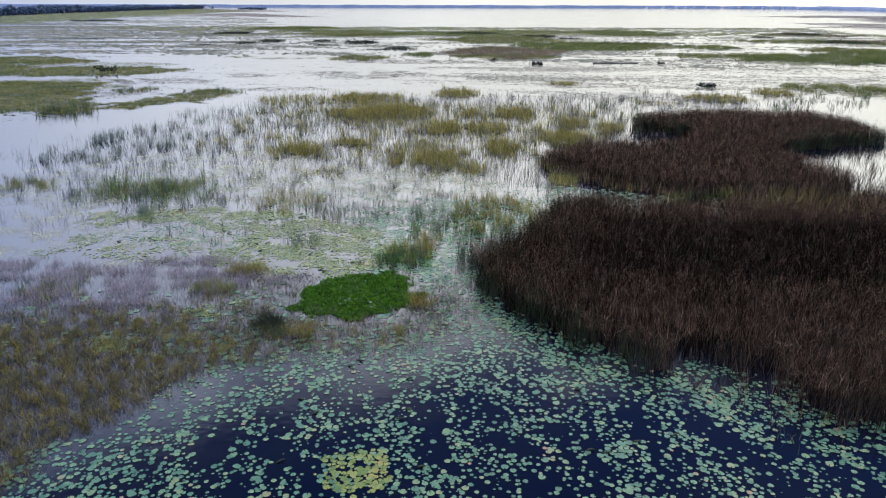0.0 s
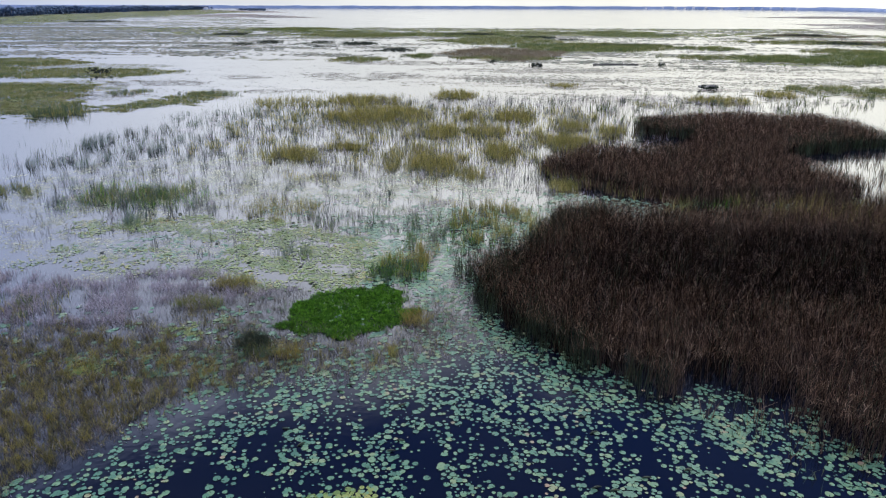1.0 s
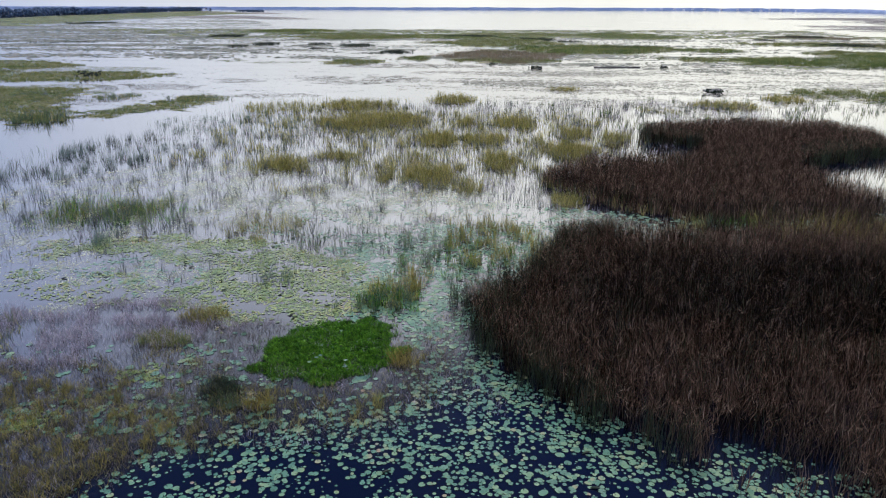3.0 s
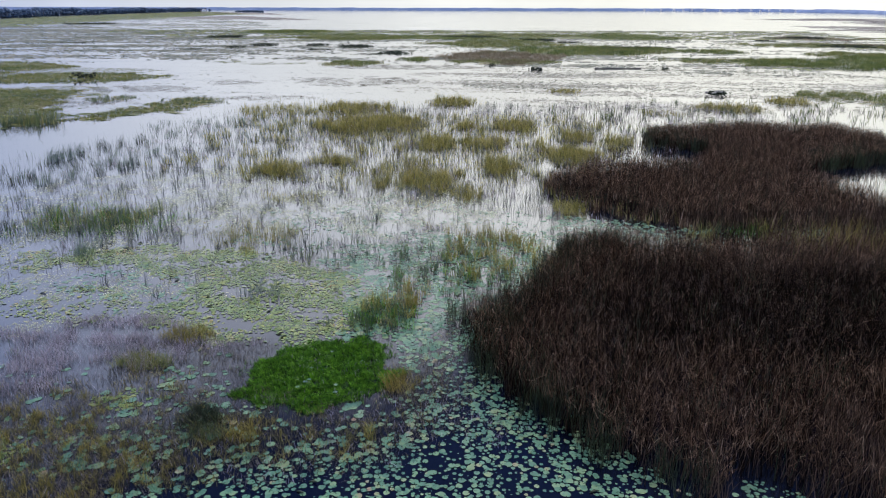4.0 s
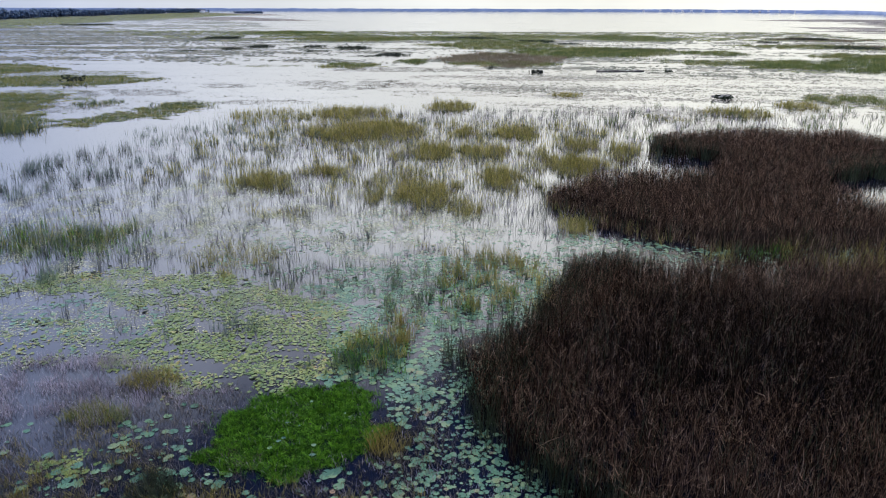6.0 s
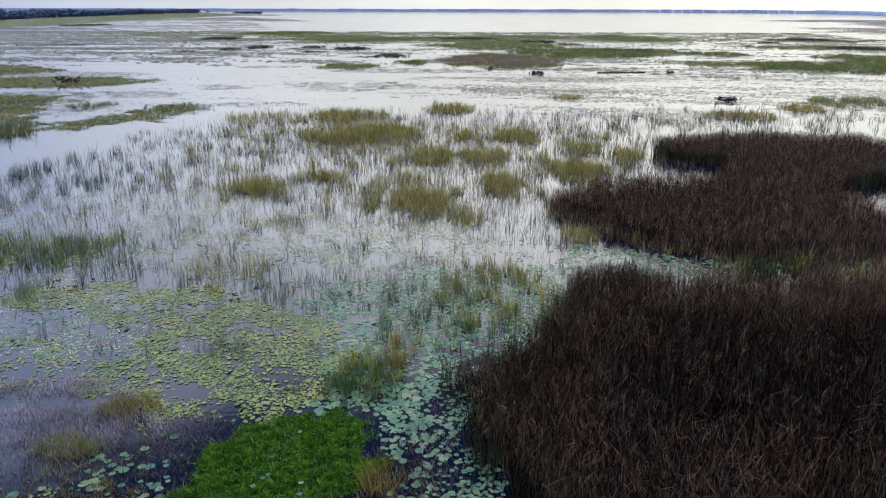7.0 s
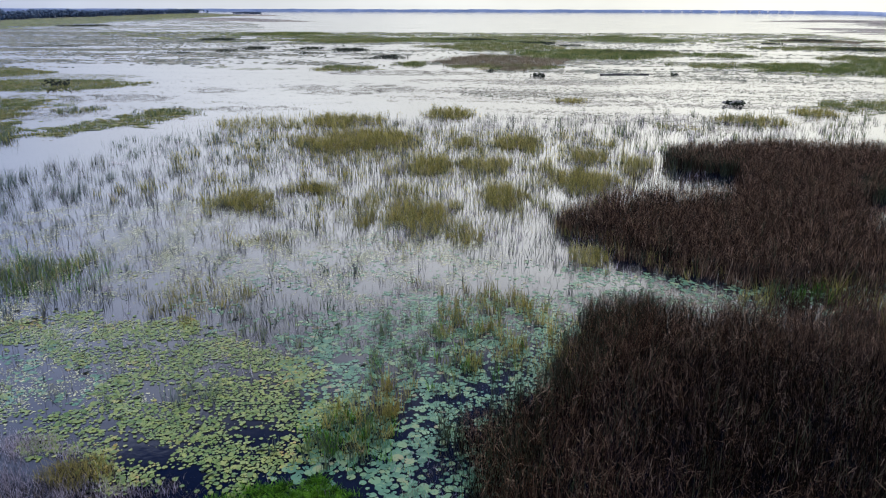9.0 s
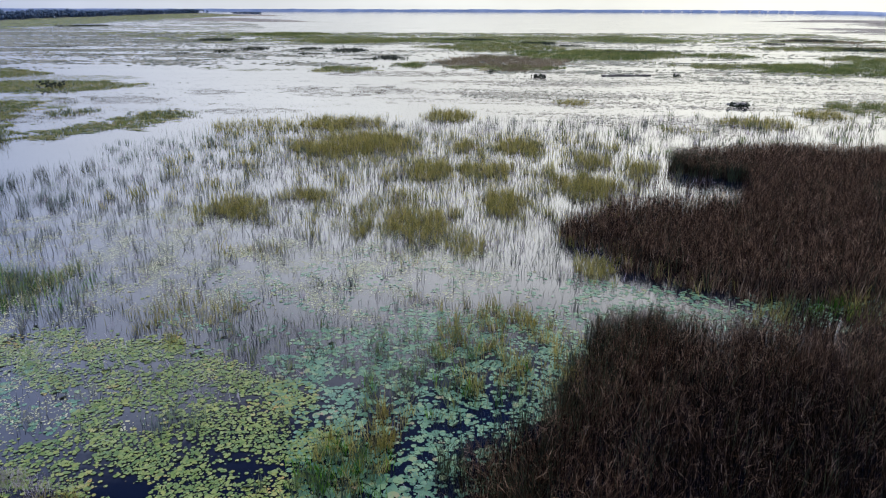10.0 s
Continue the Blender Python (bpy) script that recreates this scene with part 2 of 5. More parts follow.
def spaced(outline, gap, share, ragged=0.6, seed=1, clumping=0.0, size=3.0):
    """Places at least about a gap apart, so that leaves lie side by side; share: how many of them are taken."""
    xs, ys = [p[0] for p in outline], [p[1] for p in outline]
    pad = ragged * 2
    nx, ny = int((max(xs) - min(xs) + 2 * pad) / gap), int((max(ys) - min(ys) + 2 * pad) / (gap * 0.87))
    r = np.random.default_rng(seed)
    gx, gy = np.meshgrid(np.arange(nx), np.arange(ny))
    x = (min(xs) - pad + (gx + 0.5 * (gy % 2)) * gap).ravel() + r.uniform(-0.33, 0.33, nx * ny) * gap
    y = (min(ys) - pad + gy * gap * 0.87).ravel() + r.uniform(-0.33, 0.33, nx * ny) * gap
    wx = ragged * drift_field(x, y, 5 * ragged, seed + 11) + r.normal(0, ragged * 0.25, len(x))
    wy = ragged * drift_field(x, y, 5 * ragged, seed + 12) + r.normal(0, ragged * 0.25, len(x))
    keep = within(x + wx, y + wy, outline)
    keep &= r.uniform(0, 1, len(x)) < np.clip(share * (1 + clumping * 1.8 * drift_field(x, y, size, seed + 13) + clumping * 0.8 * drift_field(x, y, size * 0.3, seed + 14)), 0.0, 1)
    return np.column_stack([x[keep], y[keep]])


def tufted(outline, per_area, each, reach, ragged=0.6, seed=1, clumping=0.0, size=3.0):
    """Places in tufts: so many blades round each of the strewn centres."""
    centres = strewn(outline, per_area, ragged, seed, clumping, size)
    r = np.random.default_rng(seed + 31)
    count = np.maximum(1, r.poisson(each, len(centres)))
    return np.repeat(centres, count, 0) + r.normal(0, reach, (count.sum(), 2))


def oval(cx, cy, rx, ry, corners=20):
    return [(cx + rx * math.cos(a * 2 * math.pi / corners), cy + ry * math.sin(a * 2 * math.pi / corners)) for a in range(corners)]


def raw_mesh(name, verts, loops, sizes, mat):
    me = bpy.data.meshes.new(name)
    me.vertices.add(len(verts))
    me.vertices.foreach_set("co", np.asarray(verts, np.float32).ravel())
    me.loops.add(len(loops))
    me.loops.foreach_set("vertex_index", np.asarray(loops, np.int32))
    me.polygons.add(len(sizes))
    starts = np.concatenate([[0], np.cumsum(sizes)[:-1]])
    me.polygons.foreach_set("loop_start", starts.astype(np.int32))
    me.polygons.foreach_set("loop_total", np.asarray(sizes, np.int32))
    me.materials.append(mat)
    me.update(calc_edges=True)
    return me


def blades(name, places, mat, height, width, lean=0.15, bend=0.3, wind=(0.0, 0.0), spread=0.3, seed=1, joints=3, base=-0.03, crooked=0.0, mounds=0.0, snapped=0.0):
    """Tapered, curving leaves or stems, rooted at the places. lean and bend: as shares of the height."""
    r = np.random.default_rng(seed)
    n = len(places)
    h = height * np.clip(1 + spread * r.normal(0, 1, n), 0.3, 1.8)
    base = base + snapped * r.uniform(0.55, 1.0, n)
    if mounds:
        h *= np.clip(1 + 0.7 * drift_field(places[:, 0], places[:, 1], mounds, seed + 21), 0.35, 2.2)
    a, turn = r.uniform(0, 2 * np.pi, n), r.uniform(0, np.pi, n)
    tilt = np.abs(r.normal(0, lean, n))
    bow = r.normal(bend, bend * 0.6, n) if bend else np.zeros(n)
    dx, dy = np.cos(a), np.sin(a)
    kink = r.normal(0, crooked, (n, joints + 1, 2)) if crooked else np.zeros((n, joints + 1, 2))
    wide = width * r.uniform(0.6, 1.3, n)
    rings = []
    for j in range(joints + 1):
        u = j / joints
        off = h * (tilt * u + bow * u * u)
        px = places[:, 0] + dx * off + wind[0] * h * u * u + kink[:, j, 0] * u
        py = places[:, 1] + dy * off + wind[1] * h * u * u + kink[:, j, 1] * u
        pz = base + (h - base) * u * (1 - 0.35 * (np.abs(bow) * u) ** 1.0)
        w = wide * (1.0 - u ** 1.6) * 0.5
        if j < joints:
            rings.append(np.column_stack([px - np.cos(turn) * w, py - np.sin(turn) * w, pz]))
            rings.append(np.column_stack([px + np.cos(turn) * w, py + np.sin(turn) * w, pz]))
        else:
            rings.append(np.column_stack([px, py, pz]))
    per = 2 * joints + 1
    verts = np.stack(rings, 1).reshape(-1, 3)
    local, sizes = [], []
    for j in range(joints - 1):
        local += [2 * j, 2 * j + 1, 2 * j + 3, 2 * j + 2]
        sizes.append(4)
    local += [2 * joints - 2, 2 * joints - 1, 2 * joints]
    sizes.append(3)
    loops = (np.arange(n)[:, None] * per + np.array(local)).ravel()
    return raw_mesh(name, verts, loops, np.tile(sizes, n), mat)


def pads(name, places, mat, radius, seed=1, lift=0.012, tilt=0.05, corners=11, vary=0.35):
    """Round floating leaves with a notch and a slightly dished blade, joined."""
    r = np.random.default_rng(seed)
    n = len(places)
    R = radius * np.clip(1 + vary * r.normal(0, 1, n), 0.35, 1.9)
    spin = r.uniform(0, 2 * np.pi, n)
    tx, ty = r.normal(0, tilt, n), r.normal(0, tilt, n)
    z0 = lift * r.uniform(0.6, 2.2, n) + R * (np.abs(tx) + np.abs(ty)) * 0.6
    cols = [np.column_stack([places[:, 0], places[:, 1], z0])]
    for k in range(corners):
        a = spin + 0.16 + k / (corners - 1) * (2 * np.pi - 0.32)
        rr = R * (1 + 0.05 * np.sin(3 * a + spin * 5))
        ox, oy = rr * np.cos(a), rr * np.sin(a)
        cols.append(np.column_stack([places[:, 0] + ox, places[:, 1] + oy, z0 + ox * tx + oy * ty + 0.03 * R]))
    per = corners + 1
    verts = np.stack(cols, 1).reshape(-1, 3)
    local = []
    for k in range(1, corners):
        local += [0, k, k + 1]
    loops = (np.arange(n)[:, None] * per + np.array(local)).ravel()
    return raw_mesh(name, verts, loops, np.full(n * (corners - 1), 3), mat)


def part(name, mesh, parent=None, label="", kind=""):
    ob = new(name, mesh)
    ob.parent = parent
    return tagged(ob, label, kind=kind)


def thing(name, mesh, label, category, group="", kind=""):
    return tagged(new(name, mesh), label, category, group, kind)


# ---------- the lake ----------
def lake():
    bm = bmesh.new()
    for x, y in ((-6000, -600), (6000, -600), (6000, 6000), (-6000, 6000)):
        bm.verts.new((x, y, 0))
    bm.faces.new(bm.verts)
    me = bpy.data.meshes.new("water")
    bm.to_mesh(me)
    me.materials.append(WATER)
    tagged(new("water", me), "calm dark lake water mirroring a pale cloudy sky", "lake", kind="structure")


lake()


# ---------- far shore, woods and marsh edge ----------
def shore_point(k):
    """A point of the far shore by its bearing, x over y."""
    y = 4400 - 2350 * max(0.0, (k - 0.25) / 0.375) ** 1.6
    return k * y, y


def make_far_shore():
    m, n, l, s = material("haze_blue_shore", 0.9)
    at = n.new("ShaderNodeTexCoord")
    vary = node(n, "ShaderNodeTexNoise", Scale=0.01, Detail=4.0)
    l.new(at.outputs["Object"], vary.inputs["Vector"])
    # aerial haze is painted in: bluish base colour, plus a faint glow
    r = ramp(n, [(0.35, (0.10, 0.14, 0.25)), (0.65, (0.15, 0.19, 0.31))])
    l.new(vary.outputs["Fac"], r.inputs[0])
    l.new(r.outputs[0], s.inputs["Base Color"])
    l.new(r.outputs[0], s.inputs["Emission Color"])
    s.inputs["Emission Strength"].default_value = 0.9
    # the shore runs across the lake and draws nearer towards its right end
    verts, loops, sizes = [], [], []
    count = 360
    for i in range(count + 1):
        u = i / count
        x, y = shore_point(-0.72 + 1.44 * u)
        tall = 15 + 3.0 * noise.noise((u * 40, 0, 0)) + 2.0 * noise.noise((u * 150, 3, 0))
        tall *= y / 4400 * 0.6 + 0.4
        verts += [(x, y, 0), (x, y, tall), (x, y + 60, tall), (x, y + 60, 0)]
    for i in range(count):
        a = 4 * i
        for p, q in ((0, 1), (1, 2), (2, 3)):
            loops += [a + p, a + 4 + p, a + 4 + q, a + q]
            sizes.append(4)
    tagged(new("backdrop", raw_mesh("backdrop", verts, loops, sizes, m)), "wooded shore far across the lake, its blue haze painted in", "far shore", kind="structure")


make_far_shore()


def blob_mesh(name, centres, radii, mat, seed=1, squash=0.8):
    """Many small uneven leaf clumps, joined."""
    bm = bmesh.new()
    bmesh.ops.create_icosphere(bm, subdivisions=1, radius=1.0)
    base = np.array([v.co[:] for v in bm.verts])
    faces = np.array([[v.index for v in f.verts] for f in bm.faces])
    bm.free()
    r = np.random.default_rng(seed)
    n, per = len(centres), len(base)
    jitter = 1 + r.uniform(-0.35, 0.35, (n, per, 1))
    v = base[None] * jitter * np.asarray(radii)[:, None, None] * np.array([1, 1, squash]) + np.asarray(centres)[:, None, :]
    loops = (np.arange(n)[:, None, None] * per + faces[None]).ravel()
    return raw_mesh(name, v.reshape(-1, 3), loops, np.full(n * len(faces), 3), mat)


def woods():
    r = np.random.default_rng(31)
    centres, radii, stems = [], [], []
    for i in range(640):
        u = r.uniform(0, 1)
        # the wood's edge runs away from the near end to a point in the lake
        x = -560 - 360 * u ** 0.8 + r.uniform(-40, 10) - 60 * r.uniform(0, 1) * (1 - u)
        y = 930 + 1980 * u ** 1.25 + r.uniform(0, 60)
        if u < 0.12 and r.uniform() < 0.7:
            x, y = x - 90 * r.uniform(), y - 40 * r.uniform()
        tall = r.uniform(8.5, 12.0) * (1.0 + 0.15 * math.sin(u * 23))
        stems.append((x, y, tall))
        for k in range(9):
            z = tall * r.uniform(0.12, 1.0)
            reach = tall * 0.30 * math.sqrt(max(0.05, 1 - ((z / tall - 0.55) / 0.5) ** 2))
            a = r.uniform(0, 2 * math.pi)
            centres.append((x + reach * math.cos(a), y + reach * math.sin(a), z))
            radii.append(tall * r.uniform(0.15, 0.29))
    wood = tagged(new("far_woods", blob_mesh("far_woods", centres, radii, HAZED_WOODS, 5)), "dark wood on a low lake shore, painted blue with haze", "woods", kind="stuff")
    p = np.array([(x, y) for x, y, _ in stems])
    part("trunk", blades("trunk", p, BARK, 10.0, 0.9, lean=0.02, bend=0.0, seed=4), wood, kind="stuff")


woods()


def point_copse():
    """A short row of trees on the spit's low point."""
    r = np.random.default_rng(33)
    centres, radii, stems = [], [], []
    for i in range(120):
        u = r.uniform(0, 1)
        x, y, tall = -700 + 92 * u, 2560 + r.uniform(-30, 30), r.uniform(3.5, 7.0) * (1 - 0.4 * abs(u - 0.45))
        stems.append((x, y))
        for k in range(7):
            z = tall * r.uniform(0.1, 0.95)
            centres.append((x + r.normal(0, 1.6), y + r.normal(0, 1.6), z))
            radii.append(tall * r.uniform(0.16, 0.28))
    copse = tagged(new("far_copse", blob_mesh("far_copse", centres, radii, HAZED_WOODS, 6)), "dark copse on a low reedy point, painted blue with haze", "woods", kind="stuff")
    part("trunk", blades("trunk", np.array(stems), BARK, 5.0, 0.6, lean=0.02, bend=0.0, seed=5, joints=1), copse, kind="stuff")


point_copse()


def house(x, y, turn, size):
    """A small pale house with a pitched roof, far off on the shore."""
    white, n, l, s = material("pale_house_wall", 0.7)
    s.inputs["Base Color"].default_value = (0.80, 0.80, 0.82, 1)
    slate, n, l, s = material("grey_house_roof", 0.8)
    s.inputs["Base Color"].default_value = (0.42, 0.42, 0.45, 1)
    root = tagged(new("house"), "small pale house among trees on the shore", "house", "houses on the far shore")
    w, d, h = size, size * 0.7, size * 0.42
    box = [(-w / 2, -d / 2, 0), (w / 2, -d / 2, 0), (w / 2, d / 2, 0), (-w / 2, d / 2, 0), (-w / 2, -d / 2, h), (w / 2, -d / 2, h), (w / 2, d / 2, h), (-w / 2, d / 2, h), (-w / 2, 0, h * 1.6), (w / 2, 0, h * 1.6)]
    part("wall", raw_mesh("wall", box, [0, 1, 5, 4, 1, 2, 6, 9, 5, 2, 3, 7, 6, 3, 0, 4, 8, 7], [4, 5, 4, 5], white), root)
    o = 0.3
    top = [(-w / 2 - o, -d / 2 - o, h - 0.1), (w / 2 + o, -d / 2 - o, h - 0.1), (w / 2 + o, 0, h * 1.66), (-w / 2 - o, 0, h * 1.66), (w / 2 + o, d / 2 + o, h - 0.1), (-w / 2 - o, d / 2 + o, h - 0.1)]
    part("roof", raw_mesh("roof", top, [0, 1, 2, 3, 3, 2, 4, 5], [4, 4], slate), root)
    root.matrix_world = pose(x, y, 0.4, 0, 0, turn)
    return root


first_house = house(-880, 2780, 10, 12)
for hx, hy, turn in ((-850, 2690, -20), (-905, 2830, 35)):
    copy_thing(first_house, pose(hx, hy, 0.4, 0, 0, turn))
for i in range(22):
    hx, hy = shore_point(0.27 + 0.017 * i + 0.006 * math.sin(i * 7.3))
    copy_thing(first_house, pose(hx, hy - 18, 1.0 + 3.0 * abs(math.sin(i * 2.1)), 0, 0, 25 * math.sin(i * 3.7)))


# ---------- marsh stands: outlines in the plan ----------
def stand(name, label, outline, mat, height, density, width, category="marsh grass", group="", kind="", seed=1, ragged=0.7, joints=3, clumping=0.0, size=3.0, **shape):
    places = strewn(outline, density, ragged, seed, clumping, size)
    return thing(name, blades(name, places, mat, height, width, seed=seed, joints=joints, **shape), label, category, group, kind)


def tussock(name, label, outline, mat, height, density, width, category, group, seed, ragged, clumping=0.4, size=2.0, dry=None):
    """One stand: a root with its living blades and, where it has them, its dry blades."""
    root = tagged(new(name), label, category, group)
    shape = dict(lean=0.20, bend=0.30, joints=2)
    mid = np.mean(outline, 0)
    skirt = [tuple(mid + 1.25 * (np.array(p) - mid)) for p in outline]
    heart = strewn(outline, density, ragged, seed, clumping, size)
    rim = tufted(skirt, density * 0.022, 7, 0.16, ragged, seed + 3, 0.7, size)
    part("green_blade", blades("green_blade", heart, mat, height * 0.78, width, spread=0.34, mounds=size, seed=seed, **shape), root, kind="stuff")
    part("rim_blade", blades("rim_blade", rim, mat, height * 0.65, width * 0.8, spread=0.35, seed=seed + 4, **shape), root, "thin blades standing singly round the tussock", kind="stuff")
    if dry:
        part("dry_blade", blades("dry_blade", strewn(outline, density * 0.35, ragged, seed + 1, clumping, size), dry, height * 0.85, width * 0.8, spread=0.35, seed=seed + 2, **shape), root, "straw-coloured dry blades", kind="stuff")
    return root


# dead bulrush beds
BED_NEAR = [(1.8, 41.4), (1.8, 39.2), (2.5, 36.3), (3.6, 33.7), (5.0, 31.8), (6.4, 29.9), (7.6, 28.8), (8.7, 28.2), (9.2, 27.0), (10.0, 27.2), (10.6, 28.8), (12.0, 28.4), (12.5, 26.6), (13.8, 27.0), (13.9, 25.0), (14.8, 23.4), (22, 21),
            (36, 26), (38, 50), (31, 52.2), (24, 51.8), (19, 51.2), (16.5, 52.0), (12.4, 53.6), (9.2, 53.0), (6.2, 46.0), (3.6, 42.4)]
BED_FAR = [(10.2, 70.3), (11.0, 67.4), (12.5, 66.0), (13.3, 62.3), (16.2, 59.4), (19.8, 57.4), (23.9, 57.2), (27.4, 58.4), (32.5, 58.2), (36.4, 60.5), (35.2, 66), (34.2, 71), (35.4, 74.8),
           (39.2, 77.4), (45, 79.8), (51, 82), (53, 92), (51, 99.5), (46, 98.4), (41, 101), (35, 99.6), (30.5, 98), (26.4, 96.6), (24.4, 89.6), (27, 88), (30, 86.4), (29.4, 83.2), (26, 77.4), (20, 75.6), (15.5, 75.6), (12.6, 73)]


def dead_bed(outline, label, density, width, seed, dark_from, faded_to, straw=0.66, mixed=0.0):
    places = strewn(outline, density, 0.5, seed, 0.1, 4.0)
    wander = drift_field(places[:, 0], places[:, 1], 9.0, seed + 9)
    # near-black stalks grow more frequent to the right, in the bed's middle depth
    dark_share = np.clip((places[:, 0] + 2.0 * wander - dark_from) / 8 + 0.3, 0, 1) * np.clip((places[:, 1] + 2.0 * wander - 31) / 4, 0, 1) * np.clip((47 - places[:, 1]) / 3, 0, 1)
    darkest = np.random.default_rng(seed + 16).uniform(0, 1, len(places)) < 0.95 * dark_share
    pale = ~darkest & (places[:, 1] + 2.0 * drift_field(places[:, 0], places[:, 1], 6.0, seed + 10) + np.random.default_rng(seed + 17).normal(0, 2.0, len(places)) < faded_to)
    pale |= ~darkest & (places[:, 1] < 60) & (places[:, 0] > 17) & (places[:, 1] + 1.5 * wander > 45.5)
    pale |= ~darkest & (np.random.default_rng(seed + 15).uniform(0, 1, len(places)) < mixed)
    shape = dict(lean=0.12, bend=0.16, spread=0.2, joints=2, crooked=0.10)
    # the standing stalks' dark colour stands for shade below the lighter tops
    bed = thing("dead_reed_bed", blades("dead_reed_bed", places[~darkest & ~pale], SHADED_DEAD_REED, 1.55, width, seed=seed, **shape), label, "reed bed", kind="stuff")
    if darkest.any():
        part("darkest_reed", blades("darkest_reed", places[darkest], DARKEST_REED, 1.55, width, seed=seed + 1, **shape), bed, "near-black reeds", kind="stuff")
    if pale.any():
        part("faded_reed", blades("faded_reed", places[pale], FADED_REED, 1.42, width, seed=seed + 2, **shape), bed, "faded grey-brown reeds", kind="stuff")
    # bent and broken tops lie criss-cross over the standing stalks, in matted tufts with dark pockets between them
    tops = strewn(outline, density * straw, 0.5, seed + 5, 0.35, 0.9)
    wander = drift_field(tops[:, 0], tops[:, 1], 9.0, seed + 9)
    dim = np.clip((tops[:, 0] + 2.0 * wander - dark_from) / 8 + 0.6, 0, 0.92) * np.clip((tops[:, 1] + 2.0 * wander - 32) / 4, 0.0, 1) * np.clip((48 - tops[:, 1]) / 3, 0, 1)
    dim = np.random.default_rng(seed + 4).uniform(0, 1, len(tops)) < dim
    laid = dict(lean=0.20, bend=0.05, spread=0.12, joints=2, crooked=0.09, snapped=1.45)
    part("bent_top", blades("bent_top", tops[~dim], LIT_TANGLE, 1.50, width * 0.48, seed=seed + 6, **laid), bed, "brown bent tops matted over the reeds, lightened as if catching light", kind="stuff")
    if dim.any():
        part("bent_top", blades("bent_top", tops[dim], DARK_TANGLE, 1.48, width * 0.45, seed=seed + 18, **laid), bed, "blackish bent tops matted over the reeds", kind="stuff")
    few = strewn(outline, density * straw * 0.08, 0.5, seed + 19, 0.5, 1.5)
    part("broken_stalk", blades("broken_stalk", few, STRAW, 1.62, width * 0.42, lean=0.32, bend=0.12, spread=0.14, seed=seed + 20, joints=3, crooked=0.10, snapped=1.5), bed, "pale broken stalks leaning among the reeds", kind="stuff")
    green = strewn(outline, density * 0.16, 0.9, seed + 7, 0.8, 4.0)
    part("green_shoot", blades("green_shoot", green, DARK_GREEN_REED, 1.6, width, lean=0.08, bend=0.12, spread=0.25, seed=seed + 8, joints=2), bed, "dark green living shoots", kind="stuff")
    return bed


dead_bed(BED_NEAR, "dense bed of dead dark brown bulrushes standing in water", 90, 0.026, 101, 9.0, 31.5, straw=1.75, mixed=0.06)
dead_bed(BED_FAR, "dense far bed of dead dark brown bulrushes beside open water", 48, 0.042, 131, 99.0, 0.0, straw=2.0, mixed=0.5)

# rim reeds: light is put into their straw colour, since the front is backlit
fringe = tufted([(7.0, 27.6), (9.6, 25.4), (12.4, 23.6), (15, 22), (22, 19.5), (22, 22.6), (15, 24.8), (12.4, 26.0), (9, 27.0)], 2.2, 7, 0.2, 0.5, 150, 0.6, 2.0)
thing("reed_fringe", blades("reed_fringe", fringe, LIT_TANGLE, 1.2, 0.022, lean=0.16, bend=0.22, spread=0.3, seed=151, crooked=0.06), "thin faded reeds at the rim of the dead bed, brightened as if lit", "reeds", kind="stuff")
RIM = [(1.2, 42), (1.4, 39.4), (2.0, 36.4), (3.0, 33.8), (4.4, 31.7), (5.8, 29.8), (7.0, 28.6), (8.2, 27.8), (8.8, 26.8), (9.8, 28.0), (8.2, 29.2), (7.2, 30.2), (5.8, 32.2), (4.8, 34.4), (4.2, 36.8), (4.4, 40),
       (7.6, 44.6), (11.4, 50.6), (14, 51.4), (13, 54.0), (9.0, 53.6), (5.6, 46.6), (3.0, 43.6)]
fringe = tufted(RIM, 9.0, 10, 0.2, 0.35, 152, 0.35, 2.0)
thing("reed_fringe", blades("reed_fringe", fringe, DARK_GREEN_REED, 1.55, 0.022, lean=0.10, bend=0.16, spread=0.26, seed=153, joints=2), "dark green reeds at the rim of the dead bed", "reeds", kind="stuff")

fringe = tufted([(8.0, 26.4), (12.4, 22.6), (15, 20.8), (22, 18.5), (22, 22.0), (15, 24.0), (12.4, 25.2), (9, 26.6)], 1.8, 6, 0.25, 0.6, 156, 0.7, 2.0)
thing("reed_fringe", blades("reed_fringe", fringe, REED_GREEN, 0.7, 0.020, lean=0.2, bend=0.25, spread=0.35, seed=157, joints=2), "thin grey-green reeds in the water before the dead bed", "reeds", kind="stuff")

# the foot's brown reeds are coloured light to brighten the bed's shaded front
FOOT = [(9.4, 71), (10.2, 66.8), (11.8, 65.2), (12.6, 61.6), (15.8, 58.5), (19.6, 56.4), (24, 56.2), (28, 57.6), (27.6, 58.8), (23.9, 57.8), (19.9, 58), (16.5, 60), (14, 62.8), (13, 66.6), (11.4, 68), (10.8, 71)]
for mat, tall, tufts, seed, label in ((LIT_TANGLE, 1.1, 12.0, 158, "short reeds at the foot of the dead bed, coloured as if lit"), (OLIVE, 0.8, 1.5, 160, "olive grass at the foot of the dead bed"), (DARK_GREEN_REED, 0.9, 2.0, 162, "dark green reeds at the foot of the dead bed")):
    thing("reed_fringe", blades("reed_fringe", tufted(FOOT, tufts, 8, 0.22, 0.3, seed, 0.5, 1.5), mat, tall, 0.036, lean=0.14, bend=0.2, spread=0.3, seed=seed + 1, joints=2, crooked=0.04), label, "reeds", kind="stuff")

